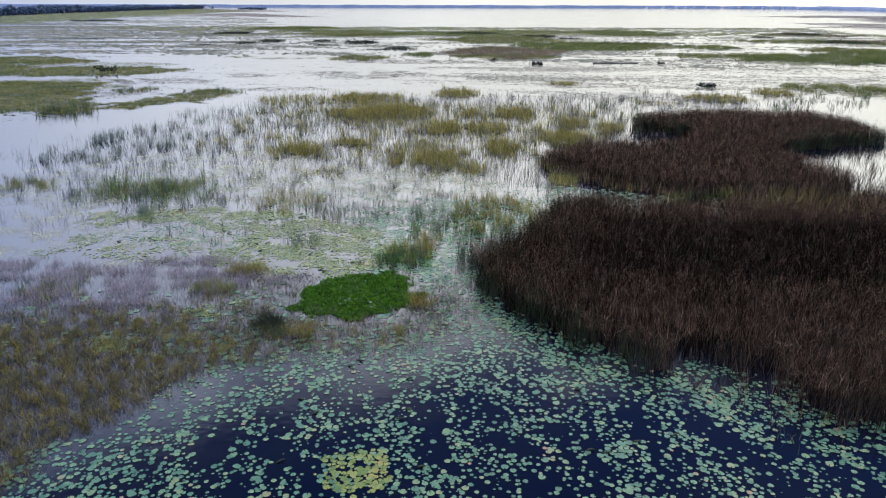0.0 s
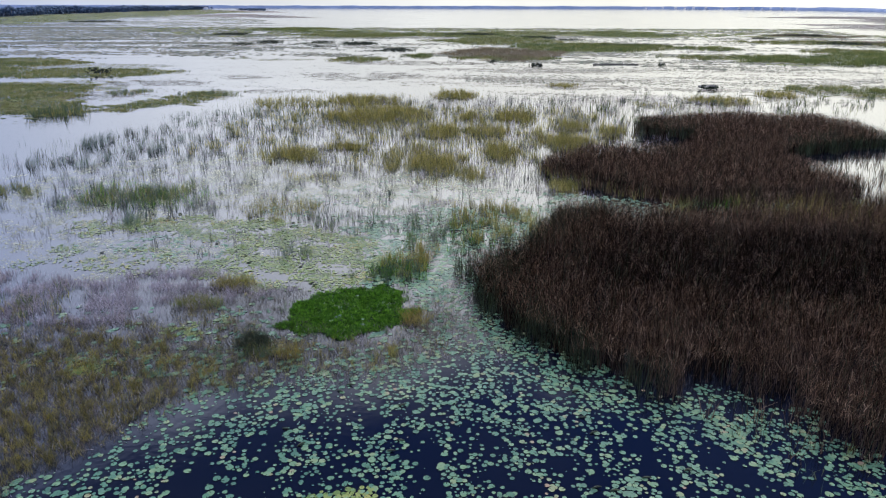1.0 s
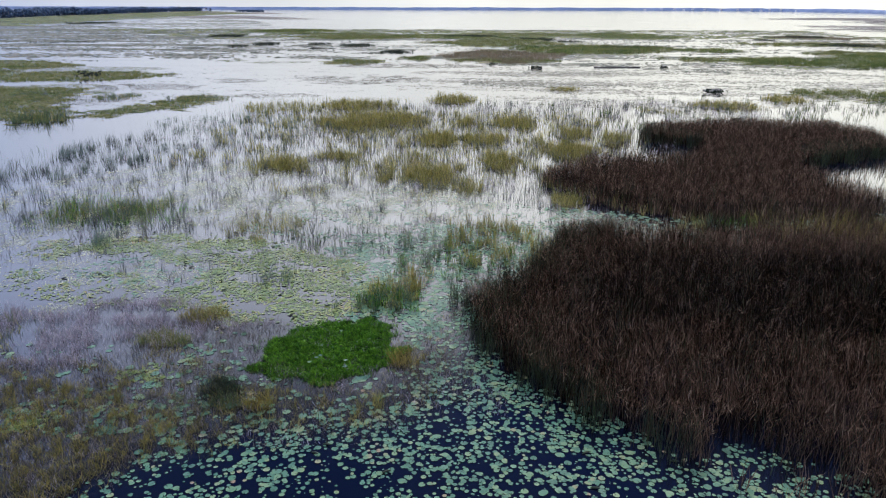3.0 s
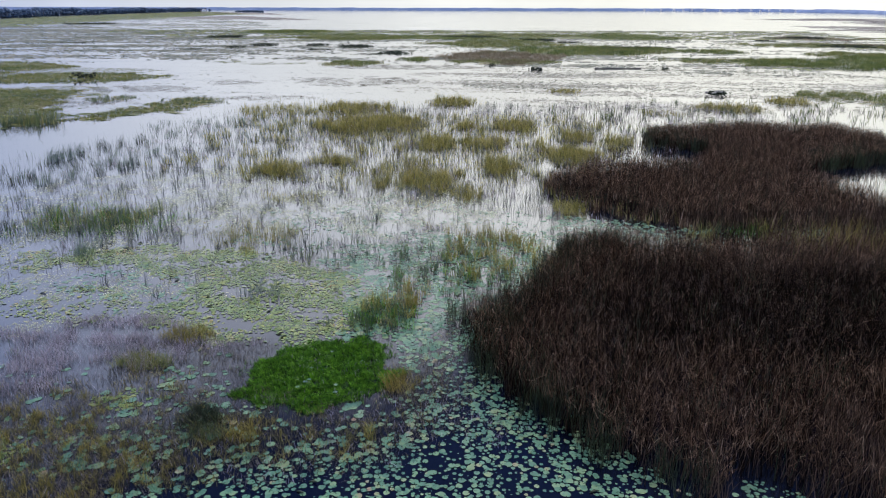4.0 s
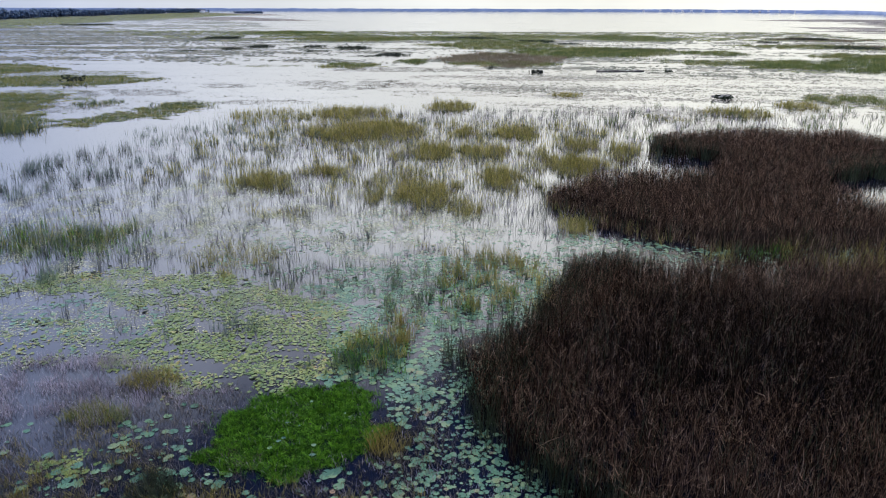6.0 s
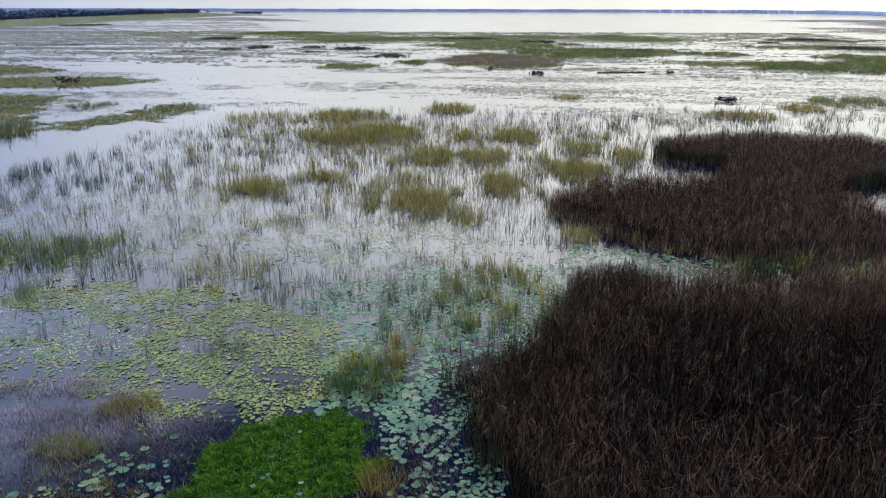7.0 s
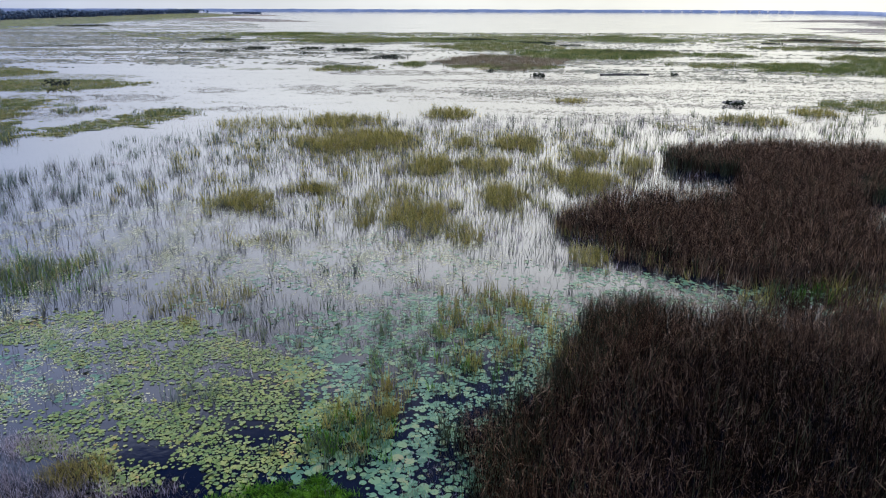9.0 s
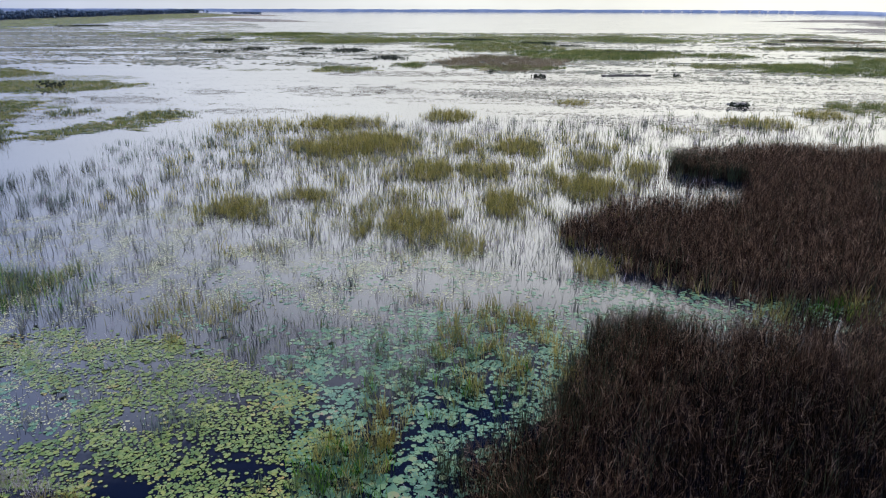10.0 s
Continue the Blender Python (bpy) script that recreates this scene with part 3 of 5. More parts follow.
for i, outline in enumerate(([(23.6, 90), (26.6, 87.2), (30, 85.6), (31, 88), (29, 91), (27, 97)], [(36, 75.6), (39.4, 76.4), (45, 78.8), (52, 81), (52, 86), (45, 84), (39, 81)])):
    thing("reed_fringe", blades("reed_fringe", tufted(outline, 6.0, 9, 0.22, 0.4, 166 + i, 0.5, 2.0), DARK_GREEN_REED, 1.6, 0.042, lean=0.12, bend=0.18, spread=0.28, seed=168 + i, joints=2), "dark green reeds at the far rim of the dead bed", "reeds", kind="stuff")

thing("thin_reeds", blades("thin_reeds", tufted([(33.5, 62), (40, 60), (48, 72), (46, 80), (38, 76.6), (34.5, 72)], 1.6, 6, 0.25, 1.0, 176, 0.8, 2.5), FADED_REED, 0.9, 0.034, lean=0.16, bend=0.22, spread=0.35, seed=177, joints=2), "thin faded stems in the inlet of the dead bed", "reeds", kind="stuff")

thing("thin_reeds", blades("thin_reeds", tufted([(14, 76.5), (20, 77), (27, 79), (30.5, 84), (30, 87), (24, 88.5), (17, 84)], 2.2, 6, 0.25, 1.0, 178, 0.7, 2.5), FADED_REED, 1.0, 0.034, lean=0.16, bend=0.22, spread=0.35, seed=179, joints=2), "thin faded stems in the cove of the dead bed", "reeds", kind="stuff")

pale_back = tufted([(15, 51), (24, 50.5), (38, 50), (36, 57), (33, 59), (28, 57.6), (24, 54.6), (17, 53.8)], 6.0, 8, 0.3, 1.0, 154, 0.6, 3.0)
thing("faded_reed_stand", blades("faded_reed_stand", pale_back, FADED_REED, 1.75, 0.036, lean=0.16, bend=0.22, spread=0.2, seed=155, crooked=0.06), "faded grey-brown reeds joining the two dead beds", "reeds", kind="stuff")

pale_back = tufted([(22, 51), (38, 50), (36, 57), (33, 59), (28, 57.6), (24, 54.6)], 5.0, 7, 0.3, 0.8, 164, 0.4, 3.0)
thing("faded_reed_stand", blades("faded_reed_stand", pale_back, STRAW, 1.7, 0.020, lean=0.18, bend=0.2, spread=0.2, seed=165, crooked=0.06, joints=2), "pale straw stalks where the two dead beds join", "reeds", kind="stuff")

# olive tussocks in the middle distance: centre, half width, half depth, height, density
OLIVE_TUSSOCKS = [
    (-9.6, 105.0, 6.6, 6.2, 0.95), (-24.5, 119.2, 5.6, 5.2, 0.85), (-13.2, 122.0, 5.6, 5.0, 0.9), (2.8, 129.4, 3.6, 4.6, 0.95), (-0.6, 71.8, 2.6, 4.0, 0.9), (0.0, 91.3, 2.2, 4.2, 0.95), (5.7, 91.1, 2.8, 2.6, 0.8),
    (10.0, 103.8, 2.6, 3.6, 0.9), (6.4, 78.3, 1.8, 4.0, 0.95), (-4.9, 75.5, 1.1, 5.6, 0.8), (14.2, 83.9, 3.1, 4.0, 1.0), (17.3, 94.9, 1.8, 3.3, 0.9),
]
OLIVE_SMALL = [
    (21.6, 92.3, 1.5, 2.7, 0.9), (-10.6, 81.0, 1.9, 1.8, 0.75), (-15.3, 76.2, 2.5, 3.0, 0.95), (2.6, 67.2, 1.3, 2.2, 0.7), (10.8, 62.3, 1.3, 1.5, 0.95), (-4.8, 70.9, 0.7, 2.2, 0.7),
    (-2.2, 78.0, 1.4, 4.4, 0.8), (4.1, 104.3, 1.9, 2.5, 0.75), (-11.2, 65.9, 1.9, 1.2, 0.55), (46.1, 121.8, 4.6, 4.0, 0.9), (60.3, 130.9, 3.1, 4.0, 0.9), (24.6, 146, 2.8, 3.0, 0.7),
    (-9.0, 97.2, 5.4, 3.4, 0.6), (-12.4, 55.4, 3.4, 2.4, 0.7), (-0.7, 57.6, 0.7, 0.7, 0.6), (34.0, 117, 3.2, 3.0, 0.5),
]
THIN_TUSSOCKS = {(-4.9, 75.5), (-2.2, 78.0), (-9.0, 97.2), (-11.2, 65.9), (-12.4, 55.4), (-0.7, 57.6), (34.0, 117), (-24.5, 119.2)}
for i, (x, y, rx, ry, h) in enumerate(OLIVE_TUSSOCKS + OLIVE_SMALL):
    sparse = (x, y) in THIN_TUSSOCKS
    tussock("grass_tussock", "thin olive marsh grass standing in shallow water" if sparse else "olive yellow marsh grass tussock standing in shallow water", oval(x, y, rx, ry), OLIVE, h,
            (34 if y < 90 else 14) if sparse else 115 if y < 85 else 80 if y < 110 else 46, 0.026 if y < 60 else 0.032 if y < 90 else 0.046,
            "marsh grass", "olive tussocks", 200 + 3 * i, 0.38 * min(rx, ry), 0.6, 0.8 + rx * 0.2, GOLDEN)

# olive grass growing thinly between the tussocks, with water showing through
OLIVE_FIELDS = [
    ([(-9.6, 80.9), (-6.4, 109.4), (2.3, 115.0), (14.8, 115.1), (10.4, 81.1), (7.4, 68.4), (2.9, 62.6), (-2.9, 64.2), (-6.8, 67.4)], 8, 0.7, 2.6),
    ([(-32.4, 120.6), (-20.9, 133), (-5.0, 130), (-1.9, 90.3), (-12.6, 85.3), (-24.3, 99.7)], 3.6, 0.6, 3.4),
    ([(14.4, 108), (27, 108), (24.7, 88.7), (16.5, 79.8), (10.9, 79.8)], 4, 0.7, 2.6),
]
for i, (outline, density, h, size) in enumerate(OLIVE_FIELDS):
    for k, mat in enumerate((OLIVE, GOLDEN, REED_GREEN)):
        places = strewn(outline, density * (1.0, 0.4, 0.5)[k], 1.6, 950 + 5 * i + k, 1.0, size)
        thing("olive_grass", blades("olive_grass", places, mat, h, 0.034, lean=0.16, bend=0.25, spread=0.4, seed=970 + 5 * i + k, joints=2), "thin olive marsh grass with water showing through" if k != 1 else "thin golden marsh grass with water showing through",
              "marsh grass", "thin grass between tussocks", "stuff")

# green stands along the bay
GREEN_STANDS = [
    (-56, 106, 4.0, 3.0, 1.3), (-26.0, 58.8, 4.6, 2.8, 0.95), (-36.6, 60.5, 3.0, 2.0, 0.6), (-21.4, 36.6, 1.7, 2.0, 0.6), (-41, 131, 4.6, 4.0, 0.5), (-57, 134, 3.5, 4.5, 0.4),
]
for i, (x, y, rx, ry, h) in enumerate(GREEN_STANDS):
    tussock("green_rush_stand", "green rush stand growing in shallow water", oval(x, y, rx, ry), REED_GREEN if i != 2 else FAR_MARSH, h, 90 if y < 40 else 46 if y < 80 else 24, 0.034 if y < 80 else 0.07,
            "rushes", "green rush stands", 240 + 3 * i, 0.3 * rx, 0.55, 2.0, OLIVE)
FLATS = [
    [(-90, 103), (-54, 105), (-54, 112), (-62, 122), (-68, 146), (-110, 152), (-112, 104)],
    [(-53, 109), (-46.5, 110.5), (-38, 124), (-40, 133), (-46, 128)],
    [(-90, 160), (-70, 163), (-62, 178), (-80, 186), (-100, 184), (-128, 200), (-150, 165)],
    [(-140, 195), (-104, 192), (-96, 205), (-120, 222), (-160, 215)],
]
for i, outline in enumerate(FLATS):
    stand("marsh_flat", "low yellow-green marsh grass flat at the water's edge", outline, FAR_MARSH, 0.30, 34 if i < 2 else 15, 0.07 if i < 2 else 0.12, "marsh grass", "marsh flats", "stuff",
          seed=262 + i, ragged=1.6, lean=0.25, bend=0.25, clumping=0.2, size=9.0, joints=1)

# tall sparse reeds in open water, leaning with the wind
TALL_REEDS = [
    # centre and reach, tufts per square metre, height, lean to the right
    ((-31, 73, 13, 11), 0.42, 1.0, 0.10), ((-36.8, 72.0, 4.5, 3.0), 2.4, 1.15, 0.30), ((-29, 88, 11, 7), 0.7, 0.95, 0.10), ((-22.4, 52.0, 1.0, 1.2), 7.0, 1.15, 0.22),
    ((-29.5, 57.5, 5.5, 3.0), 1.2, 1.0, 0.18), ((-9.5, 44.9, 1.5, 1.0), 5.0, 0.85, 0.18), ((-12, 53.8, 3.2, 2.0), 5, 0.6, 0.0), ((-39.6, 82.8, 1.4, 3.2), 2.6, 1.3, 0.35),
    ((-22, 79, 8, 5), 0.5, 0.9, -0.1), ((-33, 63, 6, 2), 1.0, 1.0, 0.2), ((-23.5, 58.5, 2.6, 3.0), 7.0, 0.9, 0.1), ((-32.4, 80.5, 3.0, 5.5), 2.0, 0.95, 0.2), ((-20.8, 52.5, 1.0, 0.8), 4.0, 0.9, 0.1),
    ((-27, 103, 13, 8), 0.9, 0.7, 0.0), ((-18.2, 55.4, 1.6, 1.5), 2.0, 0.6, 0.0),
]
for i, ((x, y, rx, ry), tufts, h, gust) in enumerate(TALL_REEDS):
    places = tufted(oval(x, y, rx, ry), tufts, 8, 0.20, 0.3 * min(rx, ry) + (0.2 if rx > 2 else 0.0), 270 + i, 0.7 if rx > 2 else 0.1, 3.0)
    thing("tall_reeds", blades("tall_reeds", places, (GREY_REED, TEAL_REED, GREY_REED, TEAL_REED)[i % 4] if i not in (6, 10) else OLIVE if i == 6 else REED_GREEN, h * 0.82, 0.026 if y < 70 else 0.032, lean=0.09, bend=0.16, wind=(gust, 0.0), spread=0.25, seed=270 + i),
          "tall grey-green reeds in tufts standing in open water", "reeds", "tall reed stands", "stuff")

# fine stems that fill the bay between the tufts
BAY_STEMS = [(-46, 78), (-40, 72), (-31, 66), (-22, 70), (-13, 82), (-16, 100), (-22, 116), (-34, 116), (-38, 98)]
for mat, per_area, tall, seed in ((TEAL_REED, 3.2, 0.75, 390), (GREY_REED, 2.2, 0.6, 391)):
    stand("thin_reeds", "fine grey-green stems standing across the bay", BAY_STEMS, mat, tall, per_area, 0.024, "reeds", "", "stuff", seed=seed, ragged=3.0, clumping=0.7, size=3.0, lean=0.16, bend=0.2, joints=2)
stand("thin_reeds", "loose lit green stems beside the rush stand", oval(-24.6, 58.4, 6.0, 4.2), LUSH, 0.75, 26, 0.024, "reeds", "", "stuff", seed=393, ragged=1.5, clumping=0.8, size=2.0, lean=0.16, bend=0.2, joints=2)

# reeds round the middle channel: centre and reach, tufts per square metre, height
CHANNEL_REEDS = [
    ((-3.4, 40.6, 1.3, 1.3), 5, 0.55, REED_GREEN), ((-2.4, 41.6, 1.3, 1.5), 9, 0.75, REED_GREEN), ((-1.5, 43.2, 1.1, 2.2), 5, 0.8, OLIVE), ((-2.6, 41.4, 1.9, 2.0), 6, 0.5, LUSH), ((-1.0, 44.2, 0.6, 1.6), 11, 0.85, GOLDEN),
    ((-2.4, 42.6, 1.6, 2.0), 3, 0.75, OLIVE), ((-0.4, 45.6, 1.0, 1.6), 3, 0.8, OLIVE), ((4.4, 51.0, 3.6, 5.0), 2.8, 0.85, OLIVE), ((4.2, 49.4, 0.9, 1.4), 3, 0.9, OLIVE),
    ((6.5, 48.5, 1.2, 1.5), 4, 0.9, GOLDEN), ((0.6, 49, 4.5, 4.5), 1.8, 0.7, REED_GREEN), ((-5.5, 52, 4.5, 3.0), 1.2, 0.6, REED_GREEN), ((1.2, 48.4, 4.0, 3.6), 1.0, 0.65, LUSH), ((10.5, 61.0, 1.6, 1.4), 4, 0.9, OLIVE), ((3.4, 53.2, 3.0, 3.4), 2.0, 0.8, GOLDEN), ((3.8, 54, 0.8, 2.6), 4, 0.8, OLIVE),
    ((22.6, 55.4, 2.2, 0.9), 5, 0.8, LUSH), ((20.0, 55.6, 2.6, 1.0), 3, 0.8, REED_GREEN), ((18.6, 54.4, 1.4, 1.2), 6, 1.1, OLIVE), ((24.5, 54.5, 2.0, 1.2), 4, 1.2, OLIVE),
    ((29, 52.5, 4.5, 2.2), 3, 1.5, GOLDEN), ((28, 51.5, 5.5, 2.5), 2, 1.5, OLIVE),
]
for i, ((x, y, rx, ry), tufts, h, mat) in enumerate(CHANNEL_REEDS):
    places = tufted(oval(x, y, rx, ry), tufts, 11, 0.13, 0.4, 300 + i, 0.5, 1.2)
    thing("channel_reeds", blades("channel_reeds", places, mat, h, 0.030, lean=0.14, bend=0.22, spread=0.3, seed=300 + i), "thin green and straw reeds among lily pads", "reeds", "reeds by the channel", "stuff")

# thin standing stems over all the middle water
MIDDLE = [(-46, 54), (-20, 47), (8, 46), (12, 60), (24, 98), (70, 118), (60, 130), (-20, 126), (-38, 98)]
for i, (mat, h, tufts, each, label) in enumerate([(MAUVE, 0.5, 0.45, 5, "thin scattered mauve reed stems in open water"), (GREY_REED, 0.75, 0.45, 6, "thin scattered grey-green reed stems in open water"),
                                                  (DARK_GREEN_REED, 0.7, 0.22, 4, "dark scattered reed stems in open water")]):
    places = tufted(MIDDLE, tufts, each, 0.22, 3.0, 330 + i, 1.0, 6.0)
    thing("thin_reeds", blades("thin_reeds", places, mat, h, 0.036, lean=0.18, bend=0.25, wind=(-0.1, 0), spread=0.35, seed=330 + i), label, "reeds", "", "stuff")
for mat, tall, seed, label in ((MAUVE, 0.5, 334, "fine mauve stems between the tussocks"), (GREY_REED, 0.8, 336, "fine grey-green stems between the tussocks")):
    places = tufted([(-14, 66), (10, 60), (26, 78), (30, 100), (60, 112), (40, 130), (-16, 122), (-20, 90)], 1.0, 5, 0.35, 2.0, seed, 0.6, 4.0)
    thing("thin_reeds", blades("thin_reeds", places, mat, tall, 0.030, lean=0.16, bend=0.22, wind=(-0.1, 0), spread=0.4, seed=seed, joints=2), label, "reeds", "", "stuff")
places = tufted([(-38, 50), (-18, 46), (8, 44), (10, 60), (14, 78), (-34, 80)], 1.7, 5, 0.24, 1.0, 338, 0.8, 3.0)
thing("thin_reeds", blades("thin_reeds", places, MUD_STEM, 0.40, 0.016, lean=0.2, bend=0.25, wind=(-0.1, 0), spread=0.35, seed=338, joints=2), "fine grey-brown stems among far lily pads", "reeds", "", "stuff")
places = tufted([(-40, 50), (-18, 45), (7, 43), (10, 60), (4, 66), (-36, 68)], 0.8, 5, 0.16, 1.0, 346, 0.7, 2.5)
thing("thin_reeds", blades("thin_reeds", places, GREY_REED, 0.6, 0.020, lean=0.14, bend=0.25, wind=(-0.1, 0), spread=0.35, seed=347, joints=2), "fine grey-green stems in small tufts among lily pads", "reeds", "", "stuff")
places = tufted([(-24, 68), (12, 66), (24, 92), (22, 112), (-30, 122)], 1.0, 8, 0.28, 3.0, 336, 1.0, 4.0)
thing("thin_reeds", blades("thin_reeds", places, OLIVE, 0.8, 0.05, lean=0.15, bend=0.25, wind=(-0.1, 0), spread=0.35, seed=336), "thin olive reed stems round the tussocks", "reeds", "", "stuff")
places = tufted([(20, 98), (60, 106), (86, 126), (84, 140), (40, 134), (16, 122)], 0.25, 7, 0.3, 2.0, 337, 1.0, 6.0)
thing("thin_reeds", blades("thin_reeds", places, REED_GREEN, 0.8, 0.07, lean=0.15, bend=0.25, wind=(-0.1, 0), spread=0.35, seed=337), "thin green reed stems behind the dead reed bed", "reeds", "", "stuff")

HAZE = [(-11.1, 49.1), (-9.8, 53.0), (-7.2, 55.3), (-3.6, 57.0), (1.7, 58.9), (4.0, 53.0), (-0.1, 49.7), (-4.6, 47.4), (-8.1, 46.8)]
for mat, per_area, tall, seed in ((MAUVE, 34, 0.40, 380), (MUD_STEM, 22, 0.42, 381), (REED_GREEN, 15, 0.5, 382)):
    stand("thin_reeds", "fine fading stems standing over lily pads", HAZE, mat, tall, per_area, 0.014, "reeds", "", "stuff", seed=seed, ragged=1.5, clumping=0.8, size=2.2, lean=0.2, bend=0.25, joints=2)

# mauve dead stems and olive tufts over the shallows
SHALLOWS = [(-34, 16), (-17.5, 16), (-14.3, 20.3), (-13.4, 22.1), (-12.2, 23.9), (-11.2, 26.3), (-8.7, 28.2), (-6.0, 29.4), (-2.5, 29.5), (0.3, 31), (1.2, 36),
            (0.0, 40), (-1.5, 38.6), (-4, 40), (-8.4, 38.0), (-11.2, 40.8), (-15, 42), (-19.5, 40.5), (-30, 41)]
MAUVE_BAY = [(-34, 34), (-22, 33.6), (-15, 34.2), (-13, 36.4), (-10.5, 38.2), (-8.4, 38.2), (-11.2, 40.4), (-15, 41.5), (-19.5, 40.5), (-30, 41)]
stand("mauve_stems", "fine mauve-grey dead stems over the shallows", MAUVE_BAY, MAUVE, 0.34, 250, 0.015, "dead stems", "", "stuff", seed=340, ragged=1.2, clumping=0.45, size=2.6, lean=0.3, bend=0.3, joints=2)
stand("mauve_stems", "thin mauve dead stems between olive tufts", SHALLOWS, MAUVE, 0.28, 28, 0.012, "dead stems", "", "stuff", seed=342, ragged=0.8, clumping=0.8, size=2.0, lean=0.35, bend=0.3, joints=2)
MUDDY = [(-34, 16), (-17.5, 16), (-14.6, 20.3), (-12.6, 24), (-10.5, 26.8), (-6.5, 28.6), (-2.5, 29.2), (0.3, 31), (0.8, 34), (0.6, 38), (-0.8, 38.4), (-1.2, 34.6), (-2.6, 33.2), (-5, 32.4), (-7.6, 34.4), (-8.2, 37.8), (-11, 39.6), (-14, 38), (-16, 35.8), (-22, 35), (-34, 34)]
stand("muddy_stems", "low brown muddy dead stems over the shallows", MUDDY, MUD_STEM, 0.26, 95, 0.017, "dead stems", "", "stuff", seed=344, ragged=0.8, clumping=0.4, size=1.6, lean=0.5, bend=0.4, joints=2)
CHANNEL_FOOT = [(0.3, 30.3), (4.4, 31.2), (2.9, 34), (1.9, 38), (1.4, 42), (-0.6, 40), (0.2, 36)]
for mat, per_area, seed in ((MUD_STEM, 60, 384), (MAUVE, 36, 385), (OLIVE, 16, 386)):
    stand("muddy_stems", "thin dead and olive stems among pads beside the dead bed", CHANNEL_FOOT, mat, 0.26, per_area, 0.014, "dead stems", "", "stuff", seed=seed, ragged=0.8, clumping=0.6, size=1.4, lean=0.4, bend=0.35, joints=2)
MAT_RIM = [[(-10.6, 32.6), (-7.6, 33.2), (-8.0, 36), (-6.6, 38.6), (-9, 39.2), (-11, 38)], [(-3.2, 32.2), (-1.4, 33.6), (-1.2, 37.6), (-0.4, 39), (0.6, 36), (0.6, 31)]]
for i, outline in enumerate(MAT_RIM):
    stand("muddy_stems", "murky dead stems in the water round the weed mat", outline, MUD_STEM, 0.22, 110, 0.017, "dead stems", "", "stuff", seed=390 + i, ragged=0.6, clumping=0.35, size=1.2, lean=0.55, bend=0.4, joints=2)
BROWN_FOOT = [(-10, 32.6), (-5.7, 32.4), (-2.4, 33.2), (-0.6, 36.4), (1.0, 36.0), (1.6, 32.2), (-1.0, 29.2), (-5, 28.2), (-8.8, 28.2)]
for mat, per_area, tall, seed in ((MUD_STEM, 50, 0.28, 395), (BANK_OLIVE, 45, 0.34, 396), (MAUVE, 30, 0.28, 397)):
    stand("muddy_stems", "brown and olive stems standing among pads before the weed mat", BROWN_FOOT, mat, tall, per_area, 0.016, "dead stems", "", "stuff", seed=seed, ragged=0.8, clumping=0.7, size=1.3, lean=0.35, bend=0.35, joints=2)
TUFTED = [(-34, 16), (-17.5, 16), (-14.6, 20.3), (-12.6, 24), (-10.5, 27.2), (-6.5, 29.0), (-1.5, 30), (-1, 32.6), (-5, 32.2), (-8, 33.4), (-12, 35.2), (-22, 33.6), (-34, 32)]
stand("shallows_grass", "olive tufted grass over the shallows", TUFTED, BANK_OLIVE, 0.29, 210, 0.016,
      "marsh grass", "", "stuff", seed=341, ragged=1.0, clumping=1.0, size=1.1, lean=0.3, bend=0.35, joints=2)
stand("shallows_grass", "dark green grass between the olive tufts", TUFTED, DARK_GREEN_REED, 0.28, 50, 0.018,
      "marsh grass", "", "stuff", seed=343, ragged=1.0, clumping=0.8, size=1.6, lean=0.3, bend=0.35, joints=2)
BANK_STEMS = [(-34, 16), (-17.5, 16), (-14.4, 20.3), (-12.4, 24), (-10.3, 27), (-8.6, 29.4), (-10, 32), (-14, 33.4), (-20, 34), (-34, 33)]
for mat, per_area, seed in ((MUD_STEM, 190, 387), (MAUVE, 40, 388)):
    stand("muddy_stems", "low brown and mauve dead stems matted under the bank grass", BANK_STEMS, mat, 0.20, per_area, 0.017, "dead stems", "", "stuff", seed=seed, ragged=0.8, clumping=0.2, size=1.2, lean=0.6, bend=0.4, joints=1)
GOLD_BANK = [(-34, 16), (-17.5, 16), (-14.6, 20.3), (-12.6, 24), (-10.5, 26.8), (-8.8, 29), (-12, 31), (-17, 32.4), (-24, 32), (-34, 31)]
stand("shallows_grass", "golden olive grass along the edge of the shallows", GOLD_BANK, BANK_OLIVE, 0.30, 330, 0.018,
      "marsh grass", "", "stuff", seed=345, ragged=0.9, clumping=0.75, size=1.1, lean=0.35, bend=0.35, joints=2)
for i, (x, y, rx, ry, h, mat) in enumerate([(-1.3, 34.7, 0.6, 0.75, 0.6, GOLDEN), (-12.7, 36.6, 1.4, 0.7, 0.5, FAR_MARSH), (-6.7, 31.0, 0.42, 0.5, 0.65, GOLDEN), (-11.6, 39.4, 1.2, 0.9, 0.45, BANK_OLIVE), (-2.2, 31.1, 0.4, 0.5, 0.45, OLIVE), (-8.2, 31.0, 1.0, 0.5, 0.4, REED_GREEN)]):
    stand("grass_tuft", "yellowing grass tuft in the shallows", oval(x, y, rx, ry), mat, h, 210, 0.020, "grass tuft", "tufts in the shallows", seed=350 + i, ragged=0.25, lean=0.3, bend=0.35)
stand("water_shrub", "small dark green shrubby weed in shallow water", oval(-8.8, 32.0, 0.75, 0.7), SHRUB, 0.5, 300, 0.03, "shrub", seed=356, ragged=0.35, lean=0.5, bend=0.3)


